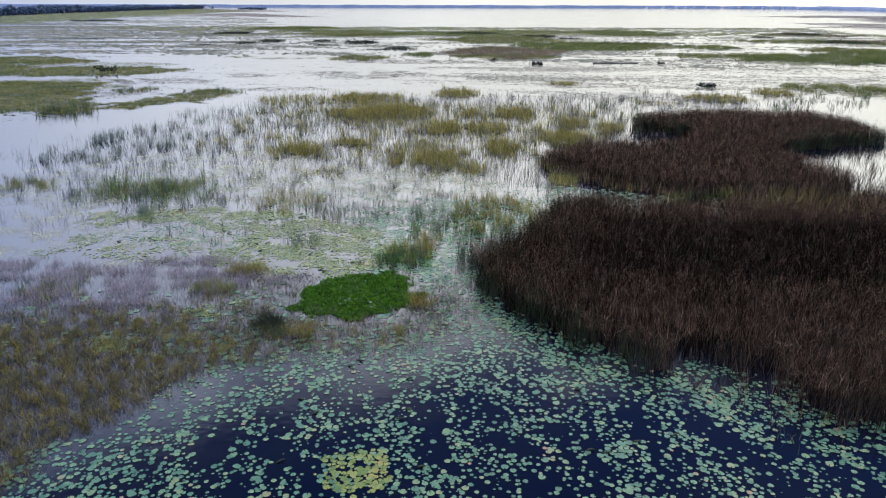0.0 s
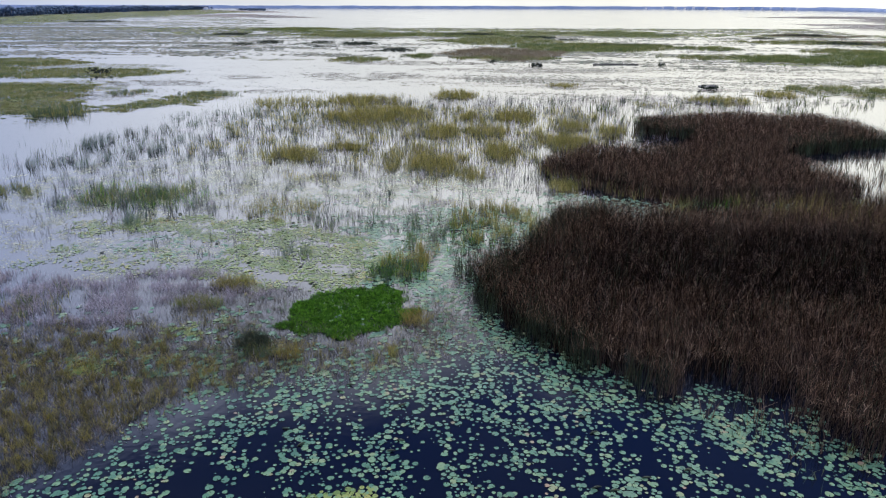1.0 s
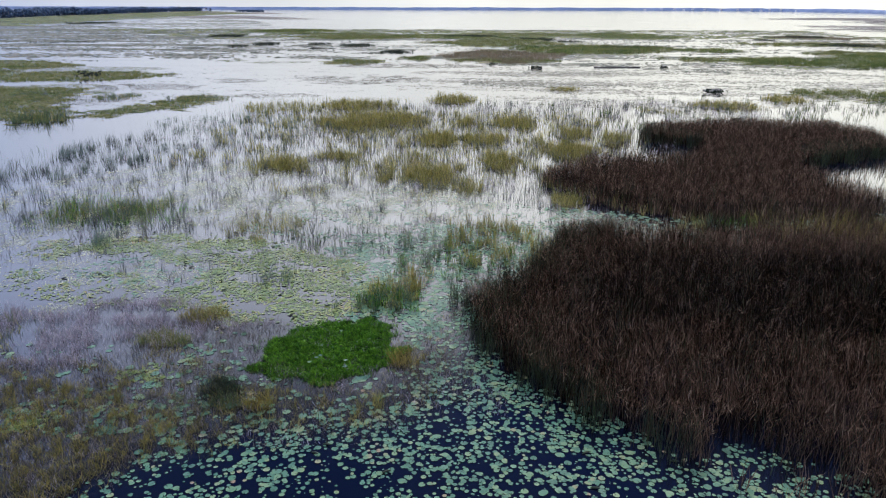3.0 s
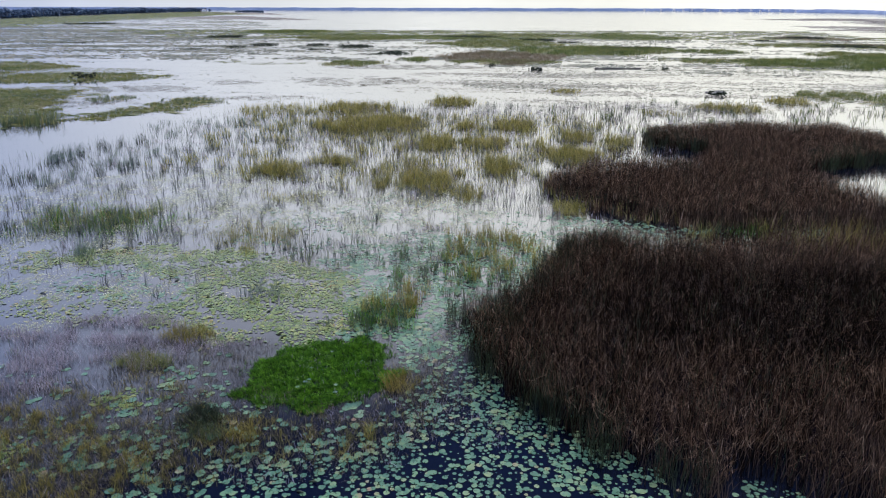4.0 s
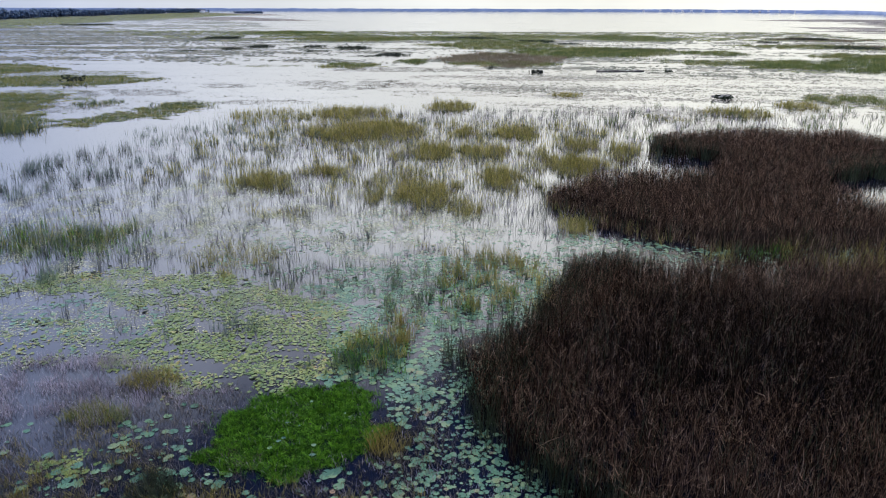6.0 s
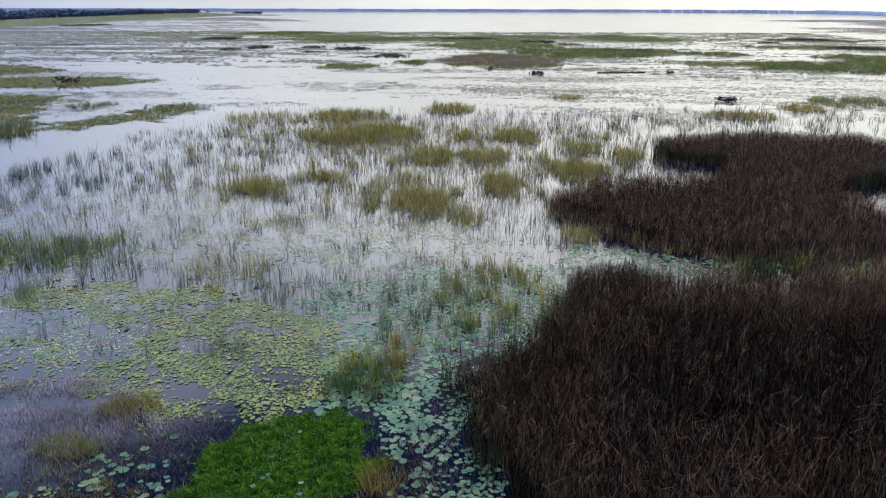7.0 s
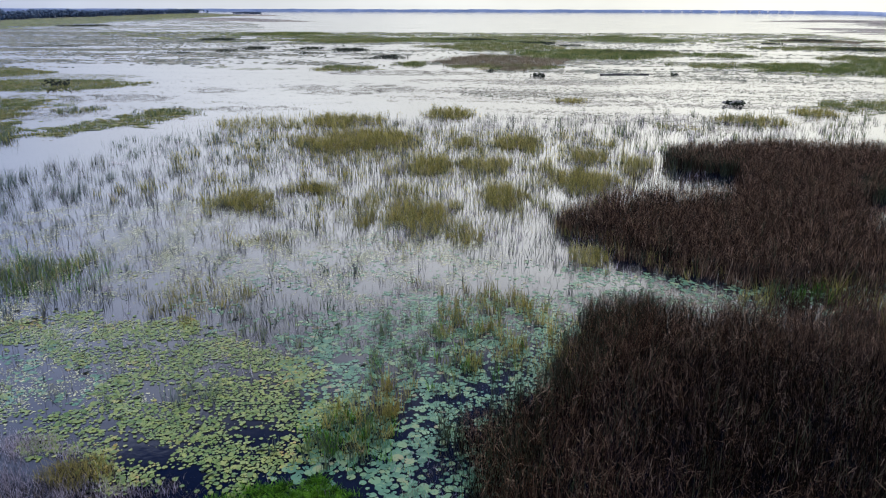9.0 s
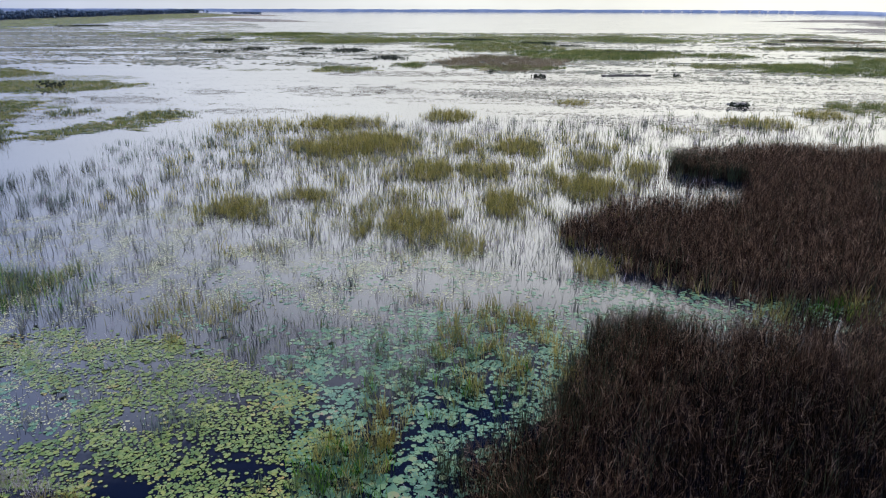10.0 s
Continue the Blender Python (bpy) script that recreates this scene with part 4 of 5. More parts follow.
def lush_island():
    """A floating mat of bright green leafy weed."""
    outline = [(-8.0, 35.6), (-7.5, 37.3), (-6.2, 38.0), (-4.9, 38.7), (-3.9, 39.3), (-2.6, 38.7), (-1.9, 37.4), (-1.5, 36.0), (-1.9, 35.0), (-2.4, 34.0), (-3.2, 33.3), (-4.6, 32.6), (-6.4, 33.2), (-7.5, 34.2)]
    mat = tagged(new("weed_mat"), "bright green leafy floating weed mat", "water weed")
    leaf = strewn(outline, 2300, 0.45, 360, 0.2, 0.6)
    part("leaf", blades("leaf", leaf, LUSH, 0.10, 0.040, lean=0.9, bend=0.4, spread=0.45, seed=361, joints=2, mounds=0.8), mat, kind="stuff")
    shoot = tufted(outline, 26, 7, 0.06, 0.7, 362, 0.6, 0.9)
    part("shoot", blades("shoot", shoot, LUSH, 0.17, 0.026, lean=0.45, bend=0.35, spread=0.35, seed=363, joints=2), mat, kind="stuff")


lush_island()


# ---------- lily pads ----------
def pad_colony(name, label, outlines, mat, single_mat, radius, stretch_y, seed, **shape):
    """One colony: the pads in the given stretch of the plan singly, the rest joined."""
    root = tagged(new(name), label, "water lilies")
    places = np.concatenate([spaced(o, gap, share, rag, seed + i, cl, sz) for i, (o, gap, share, rag, cl, sz) in enumerate(outlines)])
    near = np.where((places[:, 1] > stretch_y[0]) & (places[:, 1] < stretch_y[1]) & (places[:, 0] > -16) & (places[:, 0] < 15))[0][:300]
    rest = np.setdiff1d(np.arange(len(places)), near)
    if len(rest):
        part("lily_pad", pads("lily_pads", places[rest], mat, radius, seed, **shape), root, kind="stuff")
    kinds = [pads("lily_pad", np.zeros((1, 2)), single_mat, 1.0, seed + 50 + k, lift=0.03, tilt=0.04, vary=0.0) for k in range(6)]
    r = np.random.default_rng(seed + 3)
    for i in near:
        ob = part("lily_pad", kinds[r.integers(6)], root)
        size = radius * float(np.clip(1 + 0.35 * r.normal(), 0.35, 1.9))
        ob.matrix_local = Matrix.LocRotScale((places[i, 0], places[i, 1], 0.004 if shape.get("lift", 0.0) < 0.05 else shape["lift"]), Euler((0, 0, r.uniform(0, 6.28))), (size, size, size))
    return root


OPEN_WATER = [(-22, 10), (22, 10), (15, 22), (12.2, 24.6), (10, 27.0), (9.0, 27.0), (8.6, 28.2), (7.4, 29.0), (6.2, 30.2), (4.8, 32.2), (3.5, 34.2), (2.4, 36.6), (1.8, 39.5), (0.5, 39), (0.3, 31.5), (-2.5, 29.8), (-6, 29.5), (-8.7, 28.2), (-11.2, 26.3), (-12.2, 23.9), (-14.3, 20.3)]
pad_colony("lily_pad_colony", "blue-green round lily pads floating on dark open water",
           [(OPEN_WATER, 0.215, 0.50, 0.8, 0.42, 3.2),
            ([(-8.5, 27.6), (-4, 25.6), (3, 25.6), (8.5, 25.6), (5.6, 29), (3.6, 31.8), (1.8, 35), (0.4, 35), (-1.5, 30.6), (-6, 29.8)], 0.21, 0.34, 0.8, 0.4, 2.6),
            ([(2.2, 37.6), (3.3, 34.6), (4.8, 32.3), (6.4, 30.2), (8.5, 28.5), (9.2, 26.9), (12.4, 24.6), (15, 22.4), (13, 21.5), (8, 25.5), (4, 29.5), (1.5, 34)], 0.20, 0.42, 0.5, 0.4, 2.0),
            ([(-17, 16), (-9, 16), (-9.5, 21), (-12, 24), (-15, 20.5)], 0.24, 0.45, 0.6, 0.5, 2.0),
            ([(9.4, 25.6), (12.4, 23.6), (15, 22), (22, 19.5), (22, 21.6), (14.6, 24.2), (14.2, 26.8), (12.4, 27.0), (12, 28.4), (10.5, 28.4)], 0.19, 0.6, 0.4, 0.4, 2.0)], PAD, PAD_ONE, 0.075, (20.0, 21.1), 400, lift=0.008, tilt=0.025, vary=0.45)
pad_colony("lily_pad_colony", "blue-green lily pads crowding the channel between reeds",
           [([(-8, 50), (-1.5, 55), (6.5, 56), (8.5, 50), (4.0, 43), (1.8, 37), (0.2, 36), (-1.2, 38.6), (-3.4, 40.0), (-4.5, 44)], 0.17, 0.62, 0.9, 0.5, 2.2),
            ([(8, 56), (9, 61), (14, 59.5), (17.5, 57.6), (24, 57), (30, 58), (38, 59), (38, 55), (25, 54), (18, 53), (11, 54), (7, 50)], 0.17, 0.40, 0.5, 0.5, 1.6),
            ([(-24, 46), (-16, 43), (-13, 46), (-18, 50)], 0.2, 0.25, 0.8, 0.8, 2.5),
            ([(-12, 50), (8, 50), (8, 62), (-4, 66), (-14, 60)], 0.2, 0.12, 1.5, 1.0, 3.0)], PAD, PAD_ONE, 0.086, (40.4, 41.6), 430, lift=0.006, tilt=0.02, vary=0.42)
pad_colony("lily_pad_colony", "large teal lily pads among dead stems in the shallows",
           [([(-14.5, 28.5), (-6, 29.0), (0, 30.5), (1, 37), (-0.8, 33.8), (-5, 32.2), (-7.8, 33.2), (-8.6, 37.0), (-10.5, 36.6), (-13, 33.5), (-17, 31)], 0.24, 0.25, 0.6, 0.8, 1.4),
            ([(-24, 28), (-14, 28), (-14, 36), (-22, 37)], 0.3, 0.09, 0.6, 0.9, 1.6),
            ([(-12, 27), (-9, 27.5), (-4, 29.5), (-4, 31), (-9, 30)], 0.22, 0.12, 0.6, 0.7, 1.4),
            ([(-5.0, 39.0), (-1.6, 38.6), (0.4, 36.5), (0.6, 41.5), (-3, 43), (-4.6, 41)], 0.22, 0.42, 0.5, 0.5, 1.4)], PAD, PAD_ONE, 0.115, (30.6, 32.2), 450, lift=0.010, tilt=0.02, vary=0.40)
pad_colony("lily_pad_colony", "few pale teal pads lying on the weed mat",
           [([(-7.2, 35.6), (-5, 38), (-2.6, 38), (-2.2, 36), (-3.4, 34), (-5, 33.4)], 0.5, 0.16, 0.4, 0.6, 2.0)], PAD, PAD_ONE, 0.09, (30.0, 40.0), 470, lift=0.09)
pad_colony("yellow_pad_patch", "small patch of pale yellow-green pads in the shallows",
           [(oval(-12.3, 33.6, 1.1, 0.7), 0.19, 0.75, 0.25, 0.3, 1.0)], LOTUS, LOTUS_ONE, 0.09, (18.0, 40.0), 488, lift=0.03)
pad_colony("yellow_pad_carpet", "dense carpet of yellow-green floating leaves",
           [([(-27, 51.5), (-19, 53.5), (-13, 52.5), (-9, 50.5), (-5.0, 47.5), (-3.0, 44.0), (-2.8, 41.2), (-4.6, 39.4), (-7.4, 38.3), (-9.8, 38.6), (-12.5, 40.5), (-15, 42), (-13.5, 45), (-14, 47.5), (-18, 49), (-27, 48.6)], 0.145, 0.82, 0.8, 0.4, 3.0),
            ([(-24, 46.5), (-13, 43.5), (-13, 41.5), (-17, 41), (-26, 42)], 0.17, 0.42, 0.9, 0.8, 2.5),
            ([(-34, 54), (-20, 52), (-10, 56), (-10, 62), (-22, 62), (-34, 58)], 0.2, 0.04, 2.0, 1.0, 4.0)], LOTUS, LOTUS_ONE, 0.065, (40.5, 41.3), 460, lift=0.015, tilt=0.05)
pad_colony("yellow_pad_patch", "small dense patch of yellow-green pads on dark water",
           [(oval(-3.0, 20.3, 1.25, 1.2), 0.16, 0.9, 0.25, 0.2, 1.0)], LOTUS, LOTUS_ONE, 0.085, (18.0, 24.0), 480)
pad_colony("yellow_pad_patch", "small patch of yellow-green pads in the shallows",
           [(oval(-15.3, 29.8, 0.9, 0.8), 0.17, 0.8, 0.25, 0.2, 1.0)], LOTUS, LOTUS_ONE, 0.085, (18.0, 40.0), 485)


def leaflet_scum(outline, gap, share, seed):
    places = spaced(outline, gap, share, 2.0, seed, 1.0, 4.5)
    thing("leaflet_scum", pads("leaflet_scum", places, SCUM, 0.036, seed, lift=0.006, tilt=0.02, corners=7), "pale scum of tiny floating leaves on still water", "water weed", "leaflet scum", "stuff")


leaflet_scum([(-16, 55), (3, 56), (6, 66), (-2, 70), (-15, 69)], 0.105, 0.32, 490)
leaflet_scum([(-38, 55), (-18, 53), (-14, 60), (-16, 78), (-34, 74)], 0.115, 0.32, 493)
leaflet_scum([(-34, 43), (-24, 41), (-14, 42.5), (-12, 46), (-16, 52), (-34, 53)], 0.115, 0.3, 499)
leaflet_scum([(-24, 60), (-6, 58), (4, 62), (6, 74), (-20, 84)], 0.13, 0.22, 496)


# ---------- far marsh ----------
def streak_mesh(name, outline, per_area, long, wide, seed, level, size, mat, tall=0.10, stretch=4.0, lanes=0.0, ragged=6.0):
    """Rafts of weed drawn out sideways by the wind; level: how much of the water stays open, lanes: broad open lanes."""
    places = strewn(outline, per_area, ragged, seed)
    x, y = places[:, 0], places[:, 1]
    r = np.random.default_rng(seed)
    raft = drift_field(x / stretch, y, size, seed + 41) + 0.7 * drift_field(x / stretch, y, size * 0.43, seed + 42) + 0.4 * drift_field(x, y, size * 0.5, seed + 43)
    raft += lanes * drift_field(x / 5, y, size * 6, seed + 44) + r.normal(0, 0.4, len(x))
    places = places[raft > level]
    n, corners = len(places), 4
    L, W = long * r.lognormal(-0.2, 0.5, n), wide * r.uniform(0.4, 1.5, n)
    turn = r.normal(0, 0.35, n)
    cols = []
    for k in range(corners):
        a = k * 2 * np.pi / corners
        rad = r.uniform(0.55, 1.2, n)
        ox, oy = L * rad * np.cos(a), W * rad * np.sin(a)
        cols.append(np.column_stack([places[:, 0] + ox * np.cos(turn) - oy * np.sin(turn), places[:, 1] + ox * np.sin(turn) + oy * np.cos(turn), 0.02 + 0.03 * r.uniform(0, 1, n)]))
    cols.append(np.column_stack([places[:, 0], places[:, 1], tall * (1 + r.uniform(0, 1, n))]))
    per = corners + 1
    verts = np.stack(cols, 1).reshape(-1, 3)
    local = []
    for k in range(corners):
        local += [k, (k + 1) % corners, corners]
    loops = (np.arange(n)[:, None] * per + np.array(local)).ravel()
    return raw_mesh(name, verts, loops, np.full(n * corners, 3), mat)


def marsh_island(label, x, y, rx, ry, h, mat, seed, density, width):
    """A low island: upright grass with a broken skirt of matted sedge."""
    root = tagged(new("marsh_island"), label, "marsh", "marsh islands")
    rough = 0.3 * min(rx, ry)
    part("grass", blades("grass", strewn(oval(x, y, rx, ry), density, rough, seed, 0.55, 7.0), mat, h * 0.55, width, lean=0.25, bend=0.3, spread=0.35, seed=seed, joints=1), root, kind="stuff")
    part("sedge_mat", streak_mesh("sedge_mat", oval(x, y, rx * 1.15, ry * 1.15), 0.55, 1.3, 0.45, seed + 300, 0.1, 8.0, mat, 0.06, ragged=rough), root, "matted low sedge round the island", kind="stuff")


BROWN, GREEN, MIXED = (FAR_BROWN, "low brown and olive marsh island in the lake"), (FAR_GREEN, "low green marsh island in the lake"), (FAR_MARSH, "low yellow-green marsh island in the lake")
FAR_STANDS = [
    # centre, half width, half depth, height, grass
    (21, 248, 19, 28, 1.3, BROWN), (19.5, 226, 15, 9, 0.8, MIXED), (50, 278, 25, 26, 1.3, GREEN), (66, 292, 22, 24, 1.2, MIXED), (81, 296, 7, 9, 0.9, GREEN), (27, 338, 26, 34, 0.9, MIXED), (30, 385, 24, 20, 0.8, GREEN), (104, 424, 26, 44, 0.9, GREEN),
    (-99, 500, 23, 36, 1.1, GREEN), (-47, 404, 27, 30, 1.2, MIXED), (-10, 410, 30, 28, 0.8, GREEN), (50, 440, 40, 30, 0.7, MIXED), (109, 216, 20, 22, 1.4, GREEN), (84, 231, 13, 9, 1.0, MIXED), (101, 281, 11, 13, 1.0, GREEN), (146, 262, 14, 14, 1.1, MIXED),
    (140, 232, 16, 18, 1.3, GREEN), (77, 137, 9, 9, 1.3, MIXED), (160, 330, 30, 16, 0.8, MIXED), (-6.9, 236, 4.8, 9, 1.0, MIXED), (-25, 219, 8.2, 9, 0.9, MIXED), (190, 300, 20, 16, 1.0, MIXED), (-60, 450, 30, 16, 0.7, GREEN),
]
for i, (x, y, rx, ry, h, (mat, label)) in enumerate(FAR_STANDS):
    marsh_island(label, x, y, rx, ry, h, mat, 500 + i, 30 if y < 150 else 18 if y < 270 else 9, 0.06 if y < 150 else 0.11 if y < 270 else 0.17)
FAR_DARK = [(-115, 406, 9.5, 13, 1.5), (-81.7, 303, 3.6, 7, 1.2), (-75.3, 322, 4.6, 8, 1.2), (-53, 323, 4.6, 8, 1.0), (-34.7, 313, 7.3, 11, 1.0), (-16.2, 267, 6.3, 8, 1.1), (194, 405, 12, 10, 1.5), (176, 318, 12, 14, 1.0), (17.6, 411, 13, 9, 1.4), (49, 375, 9, 8, 1.3),
            (14.4, 212, 1.5, 2.6, 1.0), (76, 304, 16, 5, 0.9), (-330, 717, 15, 30, 1.6), (-168, 335, 14, 5, 0.4), (160, 372, 6, 5, 1.0), (-46, 290, 5, 5, 0.5), (-96, 292, 6, 4, 0.5), (60, 352, 6, 5, 0.8), (-24, 262, 4, 4, 0.5)]
for i, (x, y, rx, ry, h) in enumerate(FAR_DARK):
    stand("dark_brush_island", "low dark brush on a small marsh island", oval(x, y, rx, ry), SHRUB, h * 0.6, 14, 0.15, "brush", "dark brush islands", "stuff", seed=530 + i, ragged=0.35 * rx, lean=0.4, bend=0.3, joints=1, clumping=0.6, size=3.0)

SHORE_MARSH = [(-345, 585), (-392, 890), (-470, 1600), (-442, 1760), (-930, 2900), (-820, 2250), (-690, 1560), (-640, 1230), (-560, 940), (-520, 780)]
stand("shore_marsh", "flat green marsh in front of the wood", SHORE_MARSH, FAR_MARSH, 0.4, 0.16, 0.9, "marsh", "", "stuff", seed=560, ragged=20.0, lean=0.3, bend=0.3, joints=1, clumping=0.3, size=120.0)
thing("shore_marsh", streak_mesh("shore_marsh", SHORE_MARSH, 0.03, 8.0, 5.0, 566, -0.5, 60.0, FAR_GREEN, 0.15, ragged=20.0), "flat dull green sedge beds in front of the wood", "marsh", kind="stuff")
SPITS = [
    ([(-385, 1390), (-330, 1300), (-255, 1160), (-160, 975), (-200, 960), (-290, 1010), (-380, 1080), (-420, 1250)], 0.9, 0.5, 0.5),
    ([(-760, 2500), (-600, 2300), (-470, 2050), (-360, 1690), (-430, 1700), (-560, 1850), (-720, 2150)], 0.9, 0.10, 1.1),
    ([(450, 1090), (620, 1230), (800, 1120), (700, 900), (560, 700), (420, 690), (450, 800), (545, 960)], 1.0, 0.42, 0.6),
    ([(325, 680), (430, 650), (400, 500), (290, 500), (285, 560), (340, 600)], 0.8, 0.7, 0.45),
]
for i, (outline, h, density, width) in enumerate(SPITS):
    stand("reed_spit", "long brown reed spit reaching into the lake, greyed by painted haze", outline, HAZE_PALED_REED, h * 0.5, density * 0.6, width, "reeds", "reed spits", "stuff", seed=561 + i, ragged=14.0, lean=0.3, bend=0.3, spread=0.2, joints=1, clumping=0.35, size=60.0)
    thing("sedge_bed", streak_mesh("sedge_bed", outline, 0.09 if i != 1 else 0.03, 5.0 if i != 1 else 9.0, 3.0 if i != 1 else 6.0, 575 + i, -0.15, 40.0, HAZE_PALED_REED, 0.12, ragged=14.0), "low brown sedge along a spit, greyed by painted haze", "sedge", "sedge on the spits", "stuff")
for i, outline in enumerate(([(176, 395), (195, 430), (215, 405), (232, 395), (200, 384)], [(180, 335), (190, 350), (235, 350), (225, 300), (176, 306), (205, 325)])):
    stand("reed_spit", "low brown reed spit lying in the lake", outline, FAR_BROWN, 0.7, 3.0, 0.25, "reeds", "reed spits", "stuff", seed=567 + i, ragged=5.0, joints=1, clumping=0.4, size=20.0)


# floating weed in streaks over the far water
def weed_streaks(*shape, **more):
    thing("floating_weed", streak_mesh("floating_weed", *shape, **more), "thin floating weed in wind-drawn streaks", "water weed", kind="stuff")


OPEN_MARSH = [(-120, 205), (-60, 235), (-10, 222), (60, 190), (100, 170), (150, 200), (230, 400), (250, 520), (-260, 540), (-330, 600), (-320, 500), (-150, 240)]
weed_streaks(OPEN_MARSH, 0.8, 1.1, 0.30, 600, 0.95, 7.0, FLOATING, 0.10, 5.0, 1.0)
weed_streaks([(-110, 205), (-70, 250), (-90, 420), (-330, 660), (-400, 600), (-190, 260)], 0.75, 1.3, 0.34, 604, 0.7, 8.0, FLOATING, 0.10, 5.0, 1.0)
weed_streaks([(-120, 380), (250, 380), (250, 530), (-260, 540)], 0.35, 1.8, 0.6, 608, 0.5, 14.0, FAR_GREEN, 0.14, 3.0, 0.5)
weed_streaks([(10, 126), (70, 118), (110, 170), (60, 190), (0, 205), (-10, 165)], 6.0, 0.30, 0.05, 601, 0.75, 2.2, DRIED_WEED, 0.05, 5.0, 1.1)
weed_streaks([(20, 126), (70, 120), (110, 160), (90, 215), (20, 215), (0, 190)], 4.5, 0.32, 0.06, 606, 0.8, 3.2, FLOATING, 0.05, 6.0, 1.1)
weed_streaks([(-330, 580), (-120, 530), (-190, 800), (-400, 1250), (-470, 1100), (-400, 800)], 0.07, 4.0, 2.0, 607, 0.5, 40.0, FLOATING, 0.10, 4.0, 0.7)
weed_streaks([(-78, 150), (-62, 190), (-26, 205), (-4, 165), (-12, 138), (-32, 132), (-46, 100), (-62, 98)], 1.6, 0.35, 0.10, 609, 1.05, 5.0, FLOATING, 0.04, 3.0, 0.8)
# matted sedge under the grass of the marsh flats
for i, outline in enumerate(FLATS):
    weed_streaks(outline, 1.2 if i < 2 else 0.6, 1.1, 0.35, 630 + 5 * i, -0.1, 7.0, FAR_MARSH, 0.06, ragged=3.0)
SEDGE = [(-10.8, 169.6, 6.6, 5.4, 1), (-26, 168.6, 6.2, 5.8, 1), (-43.6, 162, 5.6, 4.6, 1), (-18, 160, 9, 5, 1), (-41.7, 132, 4.0, 4.2, 0), (-50, 216, 4.8, 4.4, 0), (-62, 223, 4.8, 4.6, 0), (-41, 217.6, 3.2, 3.4, 0),
         (-58, 150, 12, 6, 1), (-75, 150, 10, 5, 0), (-30, 136, 8, 4, 1), (-62, 128, 10, 6, 1), (-90, 192, 20, 8, 0), (-64, 142, 3.0, 3.0, 0), (-8, 205, 20, 8, 1)]
for i, (x, y, rx, ry, grey) in enumerate(SEDGE):
    places = tufted(oval(x, y, rx, ry), 14.0, 4, 0.4, 1.0, 610 + i, 0.6, 3.0)
    thing("low_sedge", blades("low_sedge", places, MUD_STEM if grey else FAR_MARSH, 0.12, 0.035, lean=0.4, bend=0.4, seed=610 + i, joints=1), "thin low sedge standing in open water", "sedge", "low sedge stands", "stuff")


# ---------- single things on the far water ----------
def brush_heap(x, y, long, tall, seed, label, mat=SHRUB, pale=6):
    r = np.random.default_rng(seed)
    root = tagged(new("brush_heap"), label, "brush heap", "heaps on the far water")
    c = [(r.normal(0, long * 0.24), r.normal(0, 0.5), tall * r.uniform(0.05, 0.75)) for _ in range(60)]
    part("twigs", blob_mesh("twigs", c, r.uniform(0.12, 0.34, 60), mat, seed), root, kind="stuff")
    if pale:
        c = [(r.normal(0, long * 0.26), r.normal(-0.5, 0.3), tall * r.uniform(0.35, 0.95)) for _ in range(pale)]
        part("dry_tops", blob_mesh("dry_tops", c, r.uniform(0.16, 0.34, pale), DRIED_WEED, seed + 1), root, "pale dry tops", kind="stuff")
    root.location = (x, y, 0)
    return root


brush_heap(51.6, 142, 4.2, 0.75, 700, "dark heap of brush with pale dry tops in open water", pale=14)
brush_heap(25.3, 197, 3.0, 0.8, 701, "small dark heap of brush in open water", pale=3)
brush_heap(-79.5, 171, 6.0, 1.7, 702, "dark green bush on a low marsh mound", pale=0)
brush_heap(59.4, 199.5, 1.5, 0.45, 703, "small dark heap of brush in open water", pale=2)


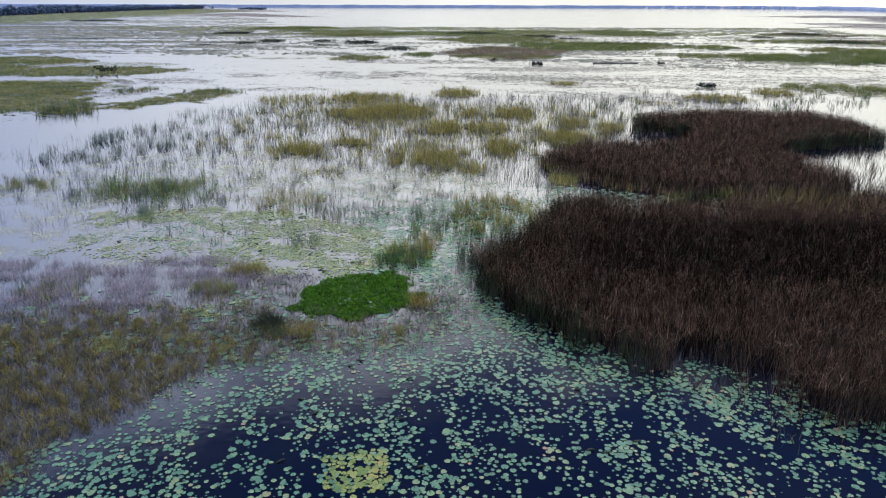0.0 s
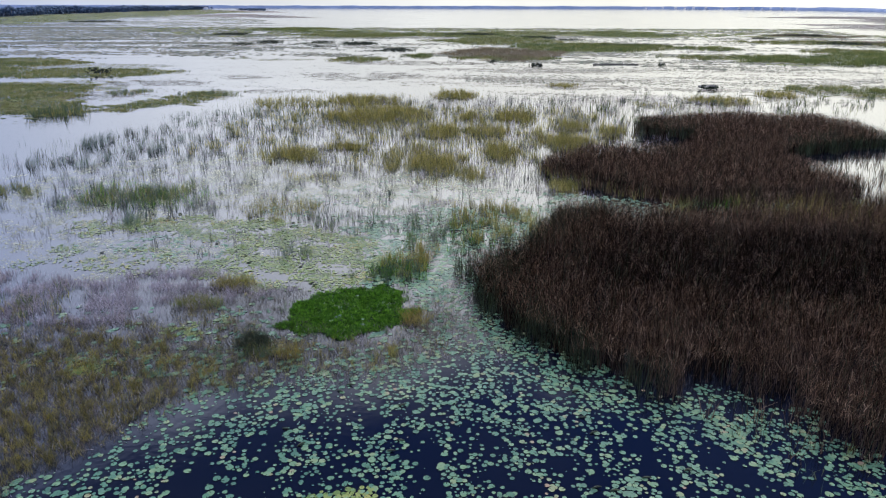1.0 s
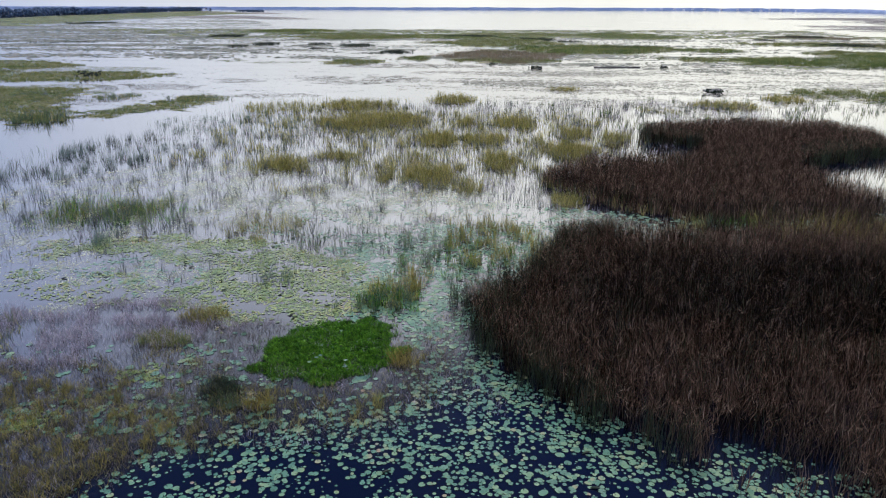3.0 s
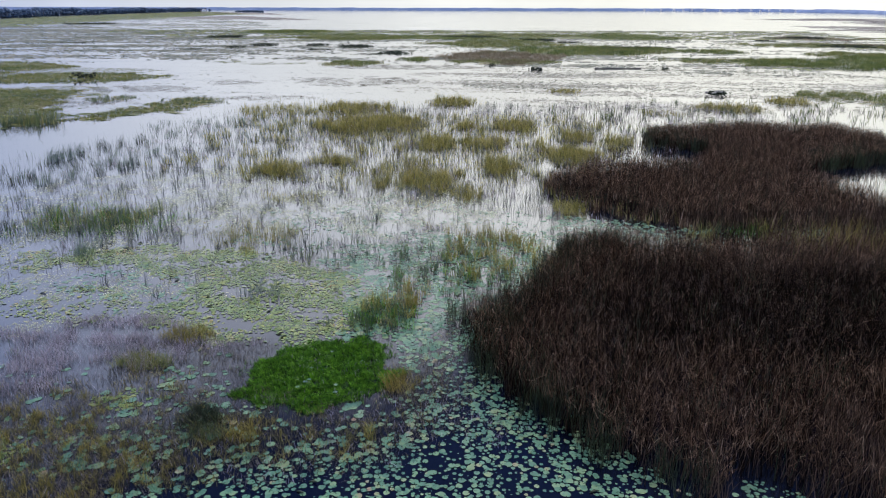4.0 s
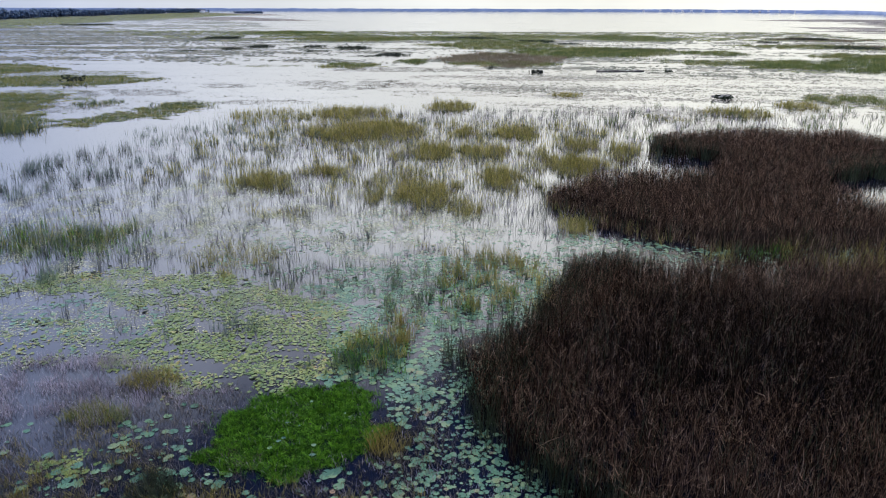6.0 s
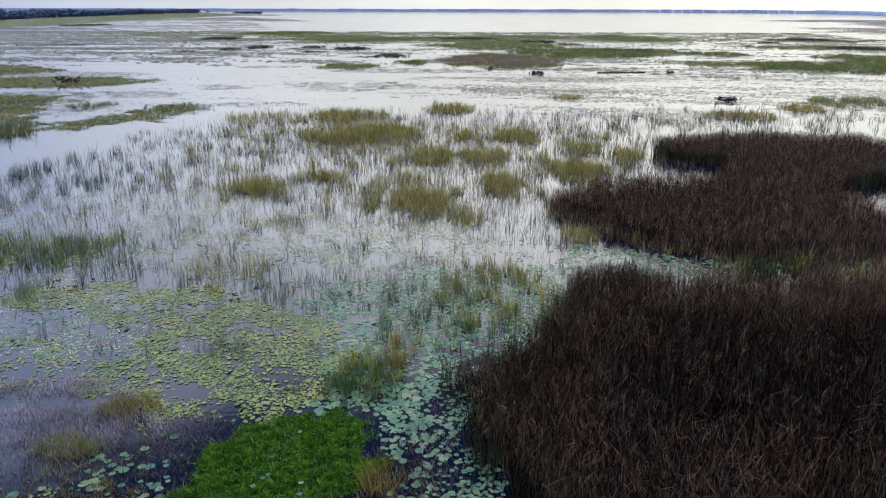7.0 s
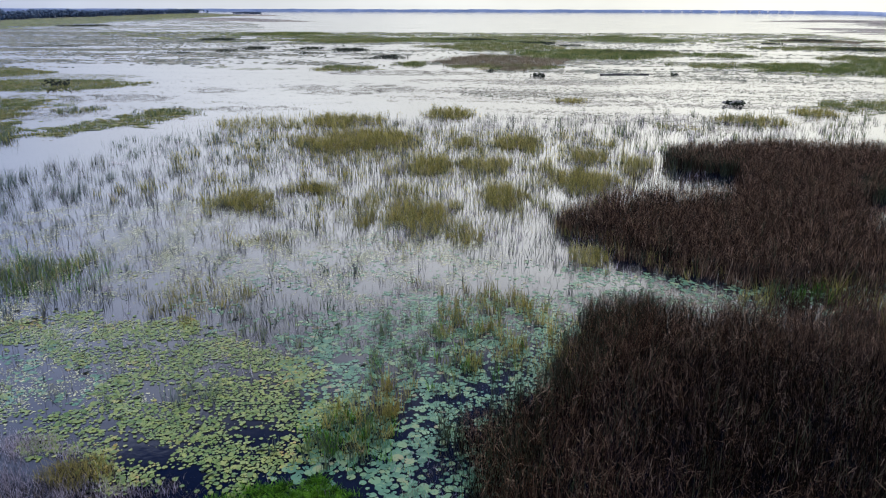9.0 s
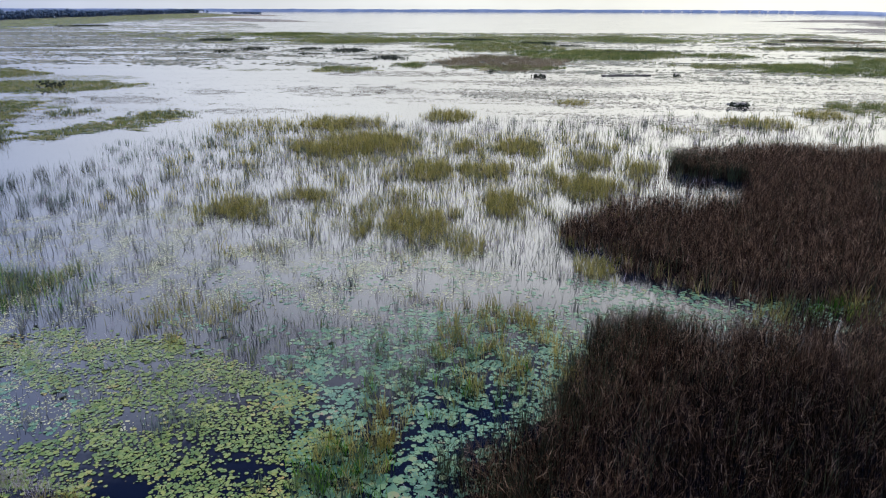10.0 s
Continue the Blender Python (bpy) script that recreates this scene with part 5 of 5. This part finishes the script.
def floating_log(x, y, long, turn):
    bm = bmesh.new()
    bmesh.ops.create_cone(bm, segments=10, radius1=0.22, radius2=0.14, depth=long, cap_ends=True)
    bmesh.ops.subdivide_edges(bm, edges=[e for e in bm.edges if abs(e.verts[0].co.z - e.verts[1].co.z) > 1], cuts=8)
    for v in bm.verts:
        v.co.x += 0.12 * noise.noise((v.co.z * 0.3, 0, 0))
        v.co.y += 0.10 * noise.noise((v.co.z * 0.4, 5, 0))
    me = bpy.data.meshes.new("floating_log")
    bm.to_mesh(me)
    bm.free()
    me.materials.append(BARK)
    ob = thing("floating_log", me, "long dark driftwood log lying in shallow water", "log")
    ob.matrix_world = pose(x, y, 0.08, 0, 90, turn)


floating_log(47.2, 200.5, 12.5, 4)


def curled_leaf(seed):
    """A dark dead leaf, rolled up and afloat."""
    r = np.random.default_rng(seed)
    verts, loops, sizes = [], [], []
    rings, around = 7, 6
    for i in range(rings):
        u = i / (rings - 1)
        fat = 0.035 * math.sin(math.pi * (0.12 + 0.8 * u)) + 0.006
        cy, cz = 0.05 * math.sin(3 * u), 0.03 + 0.06 * u * u
        for k in range(around):
            a = 2 * math.pi * k / around
            w = fat * r.uniform(0.75, 1.25)
            verts.append((0.32 * (u - 0.5), cy + w * math.cos(a), cz + w * math.sin(a)))
    for i in range(rings - 1):
        for k in range(around):
            n = (k + 1) % around
            loops += [i * around + k, i * around + n, (i + 1) * around + n, (i + 1) * around + k]
            sizes.append(4)
    loops += list(range(around)) + list(range((rings - 1) * around, rings * around))
    sizes += [around, around]
    return thing("dead_leaf", raw_mesh("dead_leaf", verts, loops, sizes, SHRUB), "dark curled dead leaf afloat among lily pads", "leaf", "floating dead leaves")


leaf_mould = curled_leaf(3)
leaf_mould.matrix_world = pose(-1.4, 26.6, 0.0, 0, 0, 15)
fall = np.random.default_rng(77)
for x0, x1, y0, y1, count in ((-7, 9, 20.5, 30, 16), (-13, 6, 38, 52, 22), (-22, -8, 44, 54, 16)):
    for i in range(count):
        copy_thing(leaf_mould, pose(fall.uniform(x0, x1), fall.uniform(y0, y1), 0.0, 0, 0, fall.uniform(-40, 40)))
